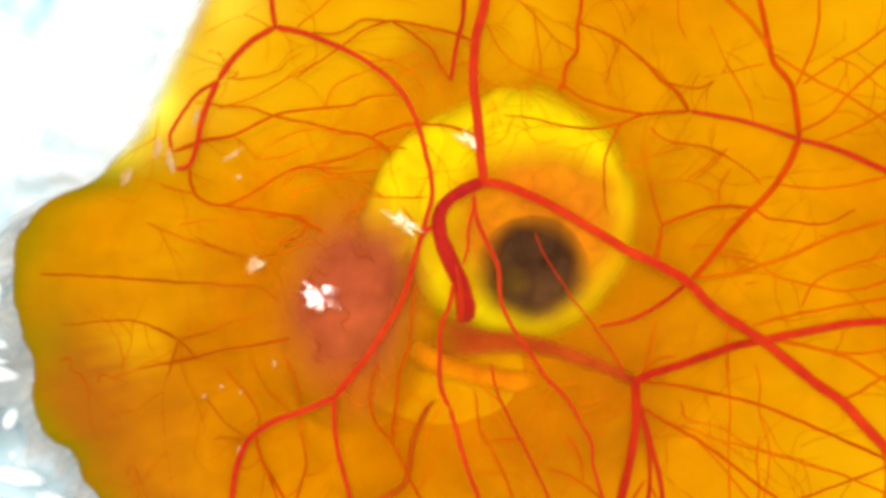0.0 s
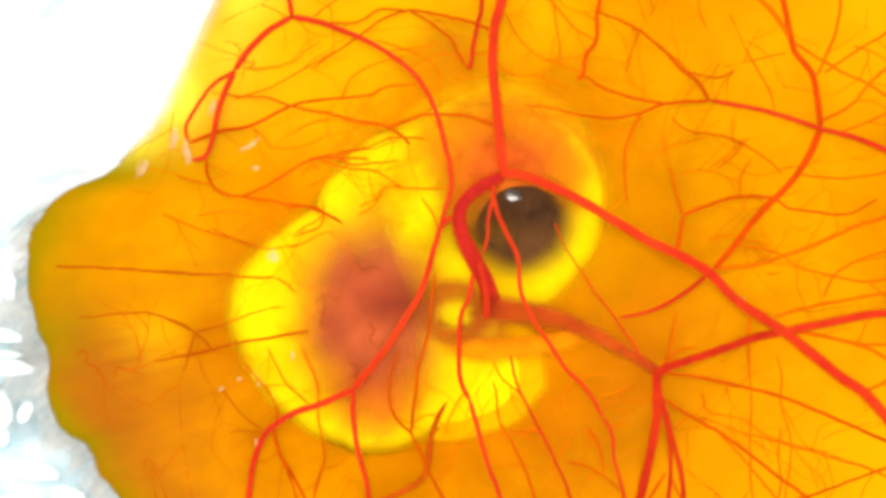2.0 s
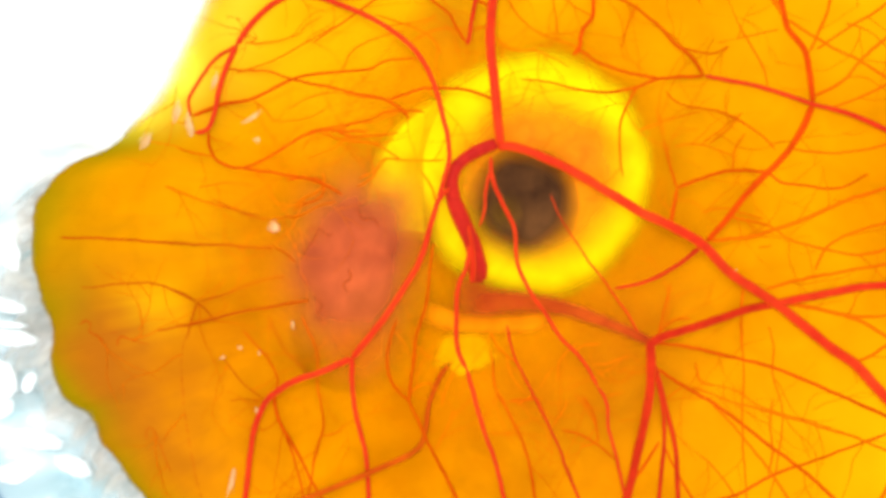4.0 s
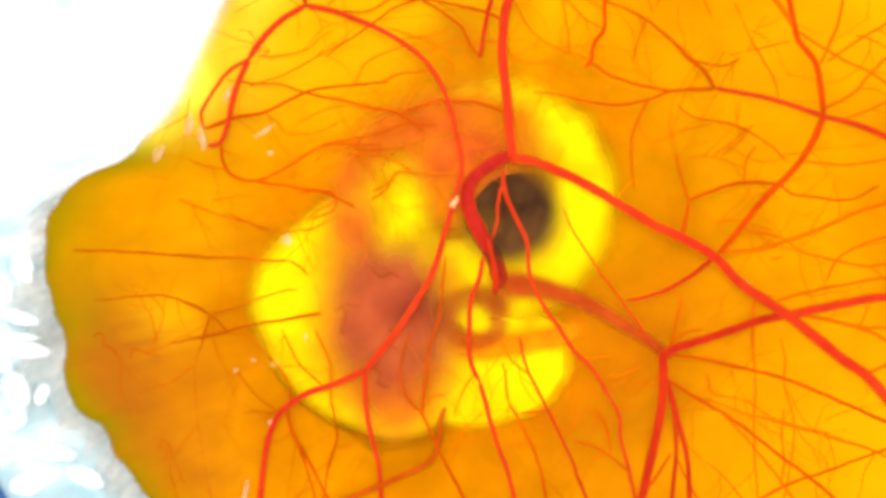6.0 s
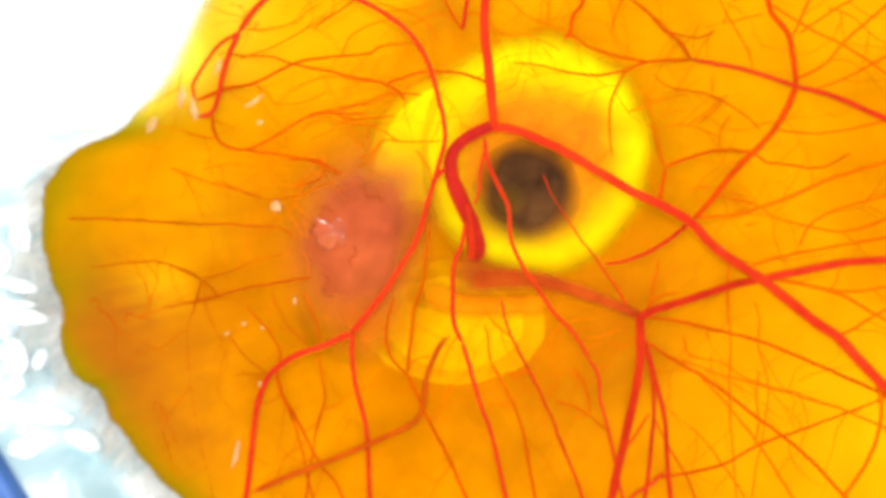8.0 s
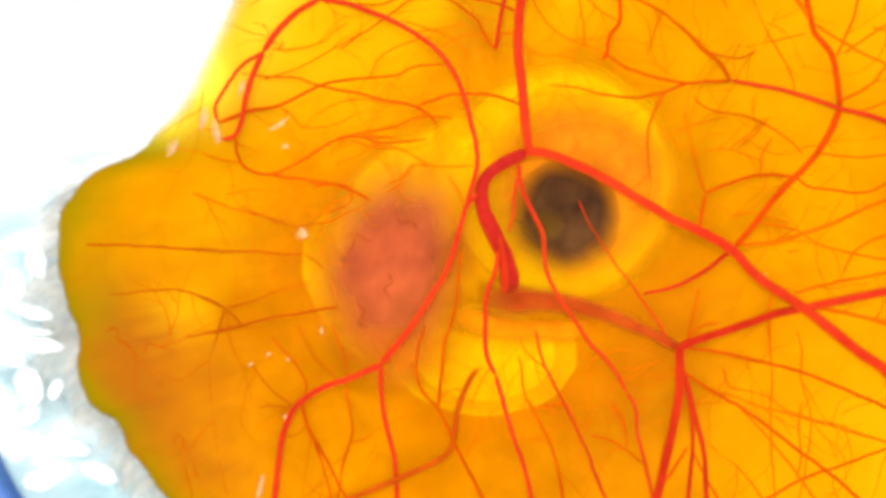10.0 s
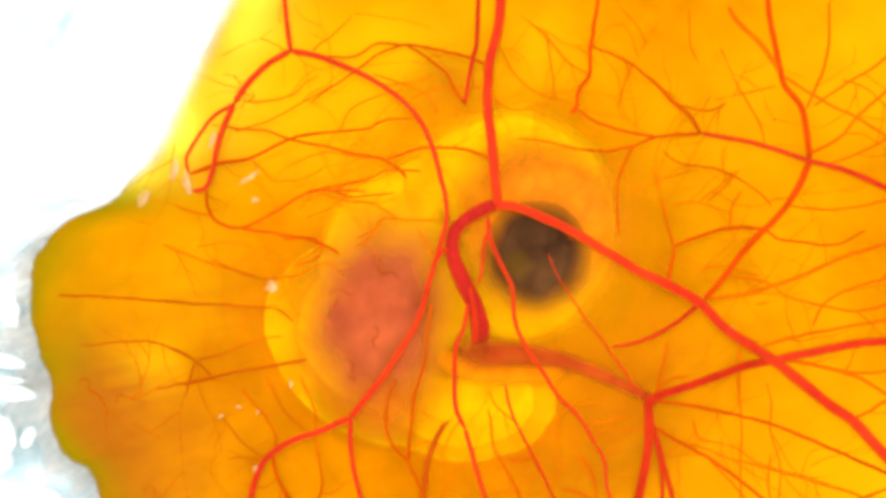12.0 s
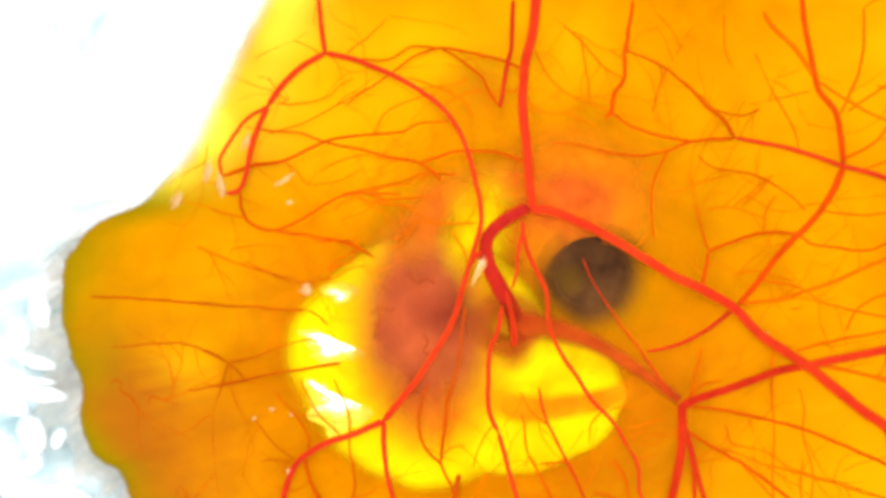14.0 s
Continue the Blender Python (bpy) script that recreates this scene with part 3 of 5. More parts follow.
    fine((3, 5), (395, 655), (440, 705), (458, 745), (452, 790), (480, 860), (500, 930), (524, 1050))
    fine((3, 3), (360, 705), (395, 750), (432, 776))
    fine((4, 4), (212, 860), (218, 835), (232, 842), (245, 880), (260, 920))
    # smaller twigs
    fine((3, 2), (346, 51), (387, 36), (428, 20), (458, 0), (479, -21))
    fine((3, 2), (469, 15), (510, 25), (530, 38))
    fine((3, 2), (346, 85), (377, 89), (397, 102), (418, 128), (392, 140))
    fine((3, 2), (387, 138), (448, 136), (489, 126), (510, 107), (535, 92))
    fine((3, 2), (474, 259), (510, 240), (551, 230), (602, 238), (643, 240))
    fine((3, 2), (653, 112), (714, 102), (745, 92))
    fine((3, 2), (699, 138), (730, 122), (755, 115), (806, 115), (829, 109))
    fine((3, 2), (847, 127), (863, 146), (888, 153), (919, 153), (950, 168), (980, 183))
    fine((4, 3), (1267, 142), (1236, 157), (1195, 152), (1170, 139))
    fine((3, 2), (1103, 296), (1165, 275), (1216, 262))
    fine((3, 2), (500, 332), (515, 312), (522, 297))
    fine((4, 3), (561, 300), (592, 310), (633, 307), (674, 301))
    fine((3, 2), (551, 302), (592, 286), (633, 281), (653, 271), (674, 266))
    fine((3, 2), (510, 348), (551, 332), (582, 312))
    fine((3, 2), (536, 373), (541, 394), (526, 409), (495, 424), (485, 445))
    fine((3, 2), (480, 455), (510, 445), (531, 433), (561, 426))
    fine((3, 2), (602, 383), (633, 368), (653, 347), (674, 353))
    fine((3, 2), (316, 399), (367, 392), (418, 396))
    fine((4, 3), (331, 425), (377, 440), (423, 450))
    fine((3, 2), (1165, 326), (1206, 321), (1247, 331), (1277, 342))
    fine((3, 2), (1216, 321), (1257, 290), (1277, 270))
    fine((3, 2), (1216, 444), (1247, 436), (1278, 439), (1329, 454))
    fine((3, 2), (1319, 505), (1349, 501), (1375, 493))
    fine((3, 2), (347, 788), (388, 778), (429, 783))
    fine((3, 2), (536, 844), (557, 840), (574, 834))
    fine((4, 3), (871, 782), (899, 780), (925, 778))
    fine((3, 2), (787, 710), (761, 751), (751, 792))
    fine((3, 2), (1037, 679), (1007, 681), (989, 692))
    fine((3, 2), (1089, 700), (1043, 715), (1022, 715))
    fine((3, 2), (1135, 720), (1114, 728), (1063, 729))
    fine((3, 2), (1043, 772), (1058, 769), (1078, 765))
    fine((4, 3), (1002, 772), (1022, 802), (1033, 853))
    fine((4, 3), (966, 833), (992, 838), (1022, 853), (1063, 884))
    fine((3, 2), (838, 838), (879, 841), (900, 838))
    fine((4, 3), (1135, 664), (1165, 638), (1198, 632))
    fine((4, 3), (1206, 710), (1217, 746), (1268, 756), (1309, 781), (1360, 802), (1421, 817), (1503, 848))
    fine((3, 2), (1411, 802), (1442, 771), (1462, 710))
    fine((3, 2), (1145, 782), (1165, 766), (1191, 749))
    fine((3, 4), (838, 690), (842, 718), (848, 765))
    fine((3, 2), (994, 678), (964, 708), (959, 748))
    fine((3, 2), (739, 868), (754, 843), (766, 818), (772, 798))
    fine((3, 2), (694, 768), (714, 753), (739, 748))
    fine((3, 2), (949, 828), (969, 798), (979, 778))
    fine((3, 3), (1148, 310), (1140, 280), (1135, 258))
    return twigs


def build_capillaries(yolk, twigs):
    """Hair-fine twigs that sprout from the small vessels, past counting."""
    rng = random.Random(4)
    verts, faces = [], []
    roots = []
    for path in twigs:
        for p, q in zip(path, path[1:]):
            for _ in range(rng.choice((0, 0, 1, 1))):
                if 540 < p[0] < 800 and 220 < p[1] < 480 and rng.random() < 0.6:
                    continue
                u = rng.random()
                roots.append((p[0] + (q[0] - p[0]) * u, p[1] + (q[1] - p[1]) * u, math.atan2(q[1] - p[1], q[0] - p[0]) + rng.choice((-1, 1)) * rng.uniform(0.4, 1.1), 1))
    sides = 4
    while roots:
        px, py, a, depth = roots.pop()
        w0 = rng.uniform(0.012, 0.019) if depth else rng.uniform(0.009, 0.013)
        seed, path = rng.uniform(0, 99), [(px, py)]
        for k in range(rng.randint(7, 20) if depth else rng.randint(4, 9)):
            a += 0.42 * noise.noise((k * 0.35, seed, 0)) + 0.3 * noise.noise((k * 1.1, seed, 4))
            px, py = px + 9 * math.cos(a), py + 9 * math.sin(a)
            path.append((px, py))
            if depth and rng.random() < 0.10:
                roots.append((px, py, a + rng.choice((-1, 1)) * rng.uniform(0.5, 0.9), 0))
        pts = smooth([spot(*q, tent(*spot(*q))) for q in path], 0.1)
        tang = np.gradient(pts, axis=0)
        base = len(verts)
        for i, (x, y) in enumerate(pts):
            tx, ty = tang[i] / (np.hypot(*tang[i]) + 1e-9)
            w = w0 * (1 - 0.75 * i / len(pts))
            z = tent(x, y) + yolk_height(x, y) + 0.2 * w
            for k in range(sides):
                c, s = math.cos(math.pi / 2 * k), math.sin(math.pi / 2 * k)
                verts.append(((x - ty * w * c) * MM, (y + tx * w * c) * MM, (z + w * s) * MM))
        faces += [(base + i * sides + k, base + i * sides + (k + 1) % sides, base + (i + 1) * sides + (k + 1) % sides, base + (i + 1) * sides + k)
                  for i in range(len(pts) - 1) for k in range(sides)]
    tagged(link("capillary_web", verts, faces, HAIR, yolk, "hair-fine orange-red capillaries"), kind="stuff")


# ---- the embryo: soft bodies whose opacity follows their thickness ----
def pillow(name, rx, ry, h, material, parent, dense=1.0, soft=0.8, lump=0.06, seed=1, label="", base=0.5, opaque_rim=False, power=2, bulge=None, rim=0.11):
    """A flattened soft body, rx by ry by h mm, thin at its border."""
    verts, thick = [], []
    rings, segs = 22, 72
    for side in ((1, -base) if opaque_rim else (1,)):
        for i in range(rings + 1):
            s = i / rings
            for j in range(segs):
                a = 2 * math.pi * j / segs
                k = 1 + lump * (noise.noise((math.cos(a) * 1.5, math.sin(a) * 1.5, seed)) + 0.5 * noise.noise((math.cos(a) * 4, math.sin(a) * 4, seed + 9)))
                if bulge:
                    k *= 1 + bulge[1] * math.exp(-((a - radians(bulge[0])) / radians(bulge[2])) ** 2)
                x, y = rx * s * k * math.cos(a), ry * s * k * math.sin(a)
                verts.append((x * MM, y * MM, side * h * math.sqrt(max(1 - s ** power, 0)) * MM))
                t = dense * float(ease((1 - s) / soft)) * (1 + 0.25 * noise.noise((x * 0.9, y * 0.9, seed + 4)))
                thick.append(float(ease((1 - s) / rim)) if opaque_rim else min(max(t, 0), 1))
    n = (rings + 1) * segs
    faces = []
    for i in range(rings):
        for j in range(segs):
            q = (i * segs + j, i * segs + (j + 1) % segs, (i + 1) * segs + (j + 1) % segs, (i + 1) * segs + j)
            faces.append(q[::-1])
            if opaque_rim:
                faces.append(tuple(n + v for v in q))
    return link(name, verts, faces, material, parent, label, thick, {"thin": [1 - t for t in thick]})


def sausage(name, path, widths, h, material, parent, dense=1.0, seed=2, label="", ends=0.25, open_start=False):
    """A bent soft body along a path in mm, thin along its borders and ends."""
    pts = smooth(path, 0.12)
    n, m = len(pts), 13
    tang = np.gradient(pts, axis=0)
    wid = np.interp(np.linspace(0, 1, n), np.linspace(0, 1, len(widths)), widths)
    verts, thick = [], []
    for side in (1,):
        for i in range(n):
            u = i / (n - 1)
            tx, ty = tang[i] / (np.hypot(*tang[i]) + 1e-9)
            fade = float(ease((1 - u if open_start else min(u, 1 - u)) / ends)) if ends else 1.0
            for k in range(m):
                v = 2 * k / (m - 1) - 1
                w = wid[i] * (1 + 0.06 * noise.noise((pts[i][0], pts[i][1], seed)))
                x, y = pts[i][0] - ty * v * w, pts[i][1] + tx * v * w
                verts.append((x * MM, y * MM, side * h * math.sqrt(max(1 - v * v, 0)) * max(fade, 0.1) * MM))
                t = dense * fade * float(ease((1 - abs(v)) / 0.8)) * (1 + 0.25 * noise.noise((x * 1.2, y * 1.2, seed + 4)))
                thick.append(min(max(t, 0), 1))
    faces = []
    for i in range(n - 1):
        for k in range(m - 1):
            q = (i * m + k, i * m + k + 1, (i + 1) * m + k + 1, (i + 1) * m + k)
            faces.append(q[::-1])
    return link(name, verts, faces, material, parent, label, thick, {"thin": [1 - t for t in thick]})


FACETS = {}
GLINTS = ((1.0, 1.2, 0.28, 0.7, 10, 12.9, 13.15, 1.4), (-0.65, 0.7, 0.3, 0.12, 40, 5.9, 6.1, 1.45), (-1.35, 0.85, 0.3, 0.75, 40, 0.0, 0.2, 1.3), (0.9, 3.7, 0.28, 0.6, 0, 0.0, 0.45, 1.3), (-0.6, 1.75, 0.35, 1.2, -12, 13.25, 13.55, 1.45), (-0.25, -1.25, 0.35, 0.55, 20, 6.85, 7.1, 1.35),
          (-6.6, -0.2, 0.25, 0.65, -30, 6.85, 7.65, 0.9), (-6.6, -0.55, 0.35, 0.3, 10, 0.0, 0.2, 0.9), (-0.45, 0.2, 0.5, 0.16, 45, 13.75, 14.0, 1.45))


def build_embryo():
    sac = tagged(new("amniotic_sac"), "bright yellow fluid-filled amniotic sac sunk in the yolk", "amniotic sac")
    lobes = {
        "head_lobe": pillow("head_lobe", 4.7, 4.7, 0.6, AMNION, sac, lump=0.05, seed=3, base=0.4, opaque_rim=True, power=5, rim=0.22),
        "body_lobe": pillow("body_lobe", 4.75, 4.75, 0.6, AMNION, sac, lump=0.05, seed=5, base=0.4, opaque_rim=True, power=5, bulge=(170, 0.19, 28), rim=0.15),
        "tail_lobe": pillow("tail_lobe", 4.1, 2.75, 0.6, AMNION, sac, lump=0.08, seed=7, base=0.4, opaque_rim=True, power=4, rim=0.16),
        "shoulder_lobe": pillow("shoulder_lobe", 4.4, 2.4, 0.6, AMNION, sac, lump=0.12, seed=9, base=0.4, opaque_rim=True, power=4, rim=0.22),
    }
    pocket = pillow("fluid_pocket", 1.3, 0.9, 0.2, POCKET, sac, dense=0.95, soft=0.4, lump=0.3, seed=61, label="small yellow pocket of the sac")
    bright_pocket = pillow("bright_pocket", 2.6, 1.7, 0.06, POCKET, sac, dense=1.1, soft=1.0, lump=0.2, seed=62, label="bright yellow pocket beside the neck")
    chick = tagged(new("chick_embryo"), "translucent pink chick embryo with a dark eye, under the membrane", "embryo")
    parts = dict(lobes)
    parts["pocket"], parts["bright_pocket"] = pocket, bright_pocket
    parts["head"] = pillow("head", 3.9, 3.7, 0.10, HEAD_SOFT, chick, dense=0.85, soft=0.6, seed=11, label="orange translucent head")
    parts["crown"] = pillow("crown", 3.3, 2.7, 0.08, HEAD, chick, dense=0.88, soft=1.0, lump=0.1, seed=12, label="red-flushed crown of the head")
    parts["flank"] = pillow("flank", 3.9, 4.9, 0.12, FLANK, chick, dense=0.62, soft=0.9, lump=0.08, seed=31, label="orange translucent flank")
    parts["torso"] = pillow("torso", 3.5, 4.7, 0.15, FLESH, chick, dense=1.16, soft=1.0, lump=0.1, seed=13, label="pink translucent torso")
    parts["thigh"] = pillow("thigh", 2.4, 2.6, 0.12, HEAD, chick, dense=0.8, soft=1.0, lump=0.1, seed=19)
    parts["heart"] = pillow("heart", 2.1, 1.2, 0.08, FLESH_DARK, chick, dense=0.45, soft=1.0, lump=0.08, seed=23, label="maroon heart")
    parts["neck"] = sausage("neck", [(-1.0, -4.8), (-2.4, -2.6), (-2.9, -0.4), (-2.1, 1.8), (0.2, 2.7), (2.4, 2.2), (3.6, 1.0)], (1.6, 1.8, 1.5, 1.3, 1.4), 0.12, HEAD, chick,
                            dense=0.64, label="curved orange neck", ends=0.3)
    ring = [(0.95 * math.cos(a), 0.8 * math.sin(a)) for a in np.linspace(0, 2 * math.pi, 14)]
    parts["loop"] = sausage("vessel_loop", ring, (0.5, 0.62, 0.45, 0.5), 0.08, HAZE, chick, dense=0.62, label="red vessel loop", ends=0)
    parts["leg"] = sausage("leg", [(-2.2, 0.6), (-0.8, 0.1), (0.8, 0.1), (2.4, 0.3), (3.6, 0.9)], (0.75, 0.6, 0.5, 0.5), 0.1, FLANK, chick, dense=1.0, label="orange folded leg")
    eye = pillow("eye", 2.4, 2.4, 0.25, PIGMENT, chick, dense=1.5, soft=0.85, lump=0.03, seed=17, label="dark brown eye", base=0.1)
    parts["eye"] = eye
    lens = pillow("lens", 0.85, 0.8, 0.1, LENS, eye, dense=0.45, soft=1.0, seed=29, label="olive lens of the eye")
    lens.location = (-0.75 * MM, -0.35 * MM, 0.2 * MM)
    for path in (((-1.9, 0.5), (-1.5, 0.75), (-1.1, 0.6), (-0.9, 0.75)), ((-1.5, 0.72), (-1.55, 0.2), (-1.75, -0.2), (-1.6, -0.45)), ((-0.1, -0.3), (0.1, -0.6), (-0.1, -0.9), (0.2, -1.15)),
                 ((-0.4, 1.9), (-0.1, 1.5), (0.3, 1.6), (0.6, 1.3)), ((-1.0, -1.6), (-0.6, -1.8), (-0.7, -2.2), (-0.3, -2.4))):
        curl = sausage("curly_vessel", path, (0.05, 0.06, 0.05), 0.03, HAZE, parts["torso"], dense=0.5, label="fine dark curly vessel", ends=0.15)
        curl.location = (0, 0, 0.17 * MM)
    # glossy patch added on the torso, tilted to glint at set times
    gleam = pillow("torso_glint", 0.85, 0.6, 0.02, WET_FLESH, parts["torso"], dense=1.0, soft=0.3, lump=0.75, seed=58, label="added glossy patch that glints on the torso")
    parts["gleam"] = gleam
    # glossy patches added on the sac, tilted late to throw lamp glints
    for x, y, rx, ry, k in ((-3.3, 0.7, 1.2, 0.75, 51), (-3.1, -1.4, 1.15, 1.3, 52), (-3.1, 2.5, 0.6, 0.35, 53)):
        facet = pillow("sac_glint", rx, ry, 0.035, WET, lobes["body_lobe"], lump=0.45, seed=k, label="added glossy patch that glints on the sac", base=0.9, opaque_rim=True)
        parts["facet_%d" % k] = facet
        FACETS[facet] = (x, y)
    # glossy patch added on the eye, raised only while it glints
    eye_glint = pillow("eye_glint", 0.42, 0.3, 0.025, EYE_GLOSS, eye, dense=0.9, soft=0.3, lump=0.7, seed=63, label="added glossy patch that glints on the eye")
    parts["eye_glint"] = eye_glint
    return parts


def build_stalk(yolk):
    """The thick vessel that dives from the fork to the embryo, and the deep vein that comes up from it."""
    fx, fy = spot(855, 325, 1.2)
    stalk = tube("stalk", [(862, 322), (835, 332), (805, 348), (784, 368), (776, 395), (782, 430), (797, 465), (813, 500), (823, 535), (824, 575)], (20, 34), BLOOD_STALK, yolk, -0.05,
                 "thick crimson vessel stalk", origin=(fx, fy, 1.2), dive=0.5)
    tube("strand", [(806, 470), (812, 505), (815, 540), (812, 575)], (6, 12), BLOOD, stalk, 0.1, "bright strand beside the stalk", origin=(fx, fy, 1.2), dive=0.2)
    hx, hy = spot(815, 585, 1.0)
    end = pillow("stalk_root", 1.0, 0.9, 0.1, HAZE, stalk, dense=0.6, soft=1.0, seed=37, label="blurred root of the stalk")
    end.location = ((hx - fx) * MM, (hy - fy) * MM, -0.12 * MM)
    vx, vy = spot(1124, 677, 0.86)
    rel = [(spot(px, py, 0.86)[0] - vx, spot(px, py, 0.86)[1] - vy) for px, py in ((1130, 680), (1080, 657), (1020, 634), (950, 614), (880, 608), (820, 610), (760, 618))]
    vein = sausage("deep_vein", rel, (0.26, 0.30, 0.38, 0.50, 0.68, 0.75), 0.1, HAZE, yolk, dense=1.0, label="blurred dark vein under the membrane", ends=0.2, open_start=True)
    buried = [spot(px, py, 0.2) for px, py in ((776, 706), (757, 722), (740, 755), (728, 790), (722, 836), (705, 868), (640, 900), (530, 946), (470, 968), (400, 1000))]
    under = sausage("buried_vein", buried, (0.12, 0.14, 0.15, 0.16), 0.08, BURIED, yolk, dense=1.3, label="dark vein buried in the yolk", ends=0.06)
    under.location = (0, 0, 0.36 * MM)
    return {"stalk": stalk, "vein": vein}


def build_fringe(yolk):
    """A ragged skirt of egg white that clings to the yolk's rim, greyed to paint in film shadow."""
    verts, thick = [], []
    n, m = 420, 7
    for i in range(n):
        a = radians(171 + 69 * i / (n - 1))
        reach = 0.95 + 1.8 * max(0.0, noise.noise((a * 13, 0.4, 2))) + 1.5 * max(0.0, noise.noise((a * 34, 1.7, 5))) + 0.15 * noise.noise((a * 120, 2.2, 3))
        ends = float(ease(i / 40)) * float(ease((n - 1 - i) / 40))
        for k in range(m):
            u = k / (m - 1)
            r = rim_radius(a) - 0.35 + (0.35 + reach) * u
            b = a + 0.03 * reach * u * u
            z = -3.35 + 0.35 * u + 0.12 * noise.noise((a * 60, u * 2, 1))
            verts.append(((HUB[0] + r * math.cos(b)) * MM, (HUB[1] + r * math.sin(b)) * MM, z * MM))
            thick.append(0.8 * ends * float(ease((1 - u) / 0.4)) * (0.75 + 0.5 * noise.noise((a * 50, u * 3, 7))))
    faces = [(i * m + k, (i + 1) * m + k, (i + 1) * m + k + 1, i * m + k + 1) for i in range(n - 1) for k in range(m - 1)]
    link("egg_white_shade_fringe", verts, faces, FRINGE, yolk, "ragged skirt of egg white and painted grey shadow at the rim", [max(0, v) for v in thick])


def build_flecks(yolk):
    """Pale glossy flecks that stand up a little from the membrane."""
    for k, (px, py, length, wide, turn) in enumerate(((296, 288, 34, 9, 105), (268, 262, 30, 10, 80), (340, 205, 20, 7, 70), (418, 278, 22, 6, 35), (430, 318, 9, 5, 0),
                                                      (460, 470, 13, 12, 20), (492, 640, 10, 4, 95), (396, 682, 6, 5, 0), (210, 315, 26, 14, 80), (424, 797, 9, 8, 0), (1270, 548, 9, 5, 60), (374, 925, 36, 7, 78), (362, 702, 7, 4, 40),
                                                      (432, 690, 5, 3, 60))):
        x, y = spot(px, py)
        fold = pillow("pale_fleck", length * 0.02, wide * 0.02, 0.08, FLECK, yolk, dense=0.65, soft=0.7, lump=0.5, seed=40 + k, label="pale glossy raised fleck")
        fold.matrix_basis = pose(x * MM, y * MM, (tent(x, y) + yolk_height(x, y) + 0.02) * MM, 0, 0, turn)


def build_glints(yolk):
    """Glossy patches added to rise and mirror the bench lamp as brief glints: place in mm, size, turn, and when."""
    rows = []
    for k, (x, y, rx, ry, turn, on, off, up) in enumerate(GLINTS):
        wet = pillow("glint_patch", rx, ry, 0.015, GLINT_GLOSS, yolk, dense=0.6, soft=0.35, lump=0.8, seed=80 + k, label="added glossy patch that glints on the membrane")
        lean = Matrix.LocRotScale((x * MM, y * MM, up * MM), (Vector((-12 - x, 26 - y, 129)).normalized() + Vector((-0.5 - x, -0.5 - y, 44)).normalized()).to_track_quat("Z", "Y"), None)
        lean = lean @ pose(0, 0, 0, 0, 0, turn)
        flat = pose(x * MM, y * MM, -0.5 * MM, 6, 4, turn)
        keys = [(0.0, lean if on <= 0 else flat)] + [(t, m) for t, m in ((on - 0.15, flat), (on, lean), (off, lean), (off + 0.15, flat)) if 0.1 < t < 13.9]
        rows.append((wet, keys + [(14.0, lean if off >= 14 else flat)]))
    return rows


build_bench()
build_cup()
build_film()
yolk = build_yolk()
build_skin(yolk)
build_skin(yolk, 0.17, 0.26)
build_capillaries(yolk, build_vessels(yolk))
build_flecks(yolk)
build_fringe(yolk)
PARTS = build_embryo()
PARTS.update(build_stalk(yolk))
GLINT_KEYS = build_glints(yolk)


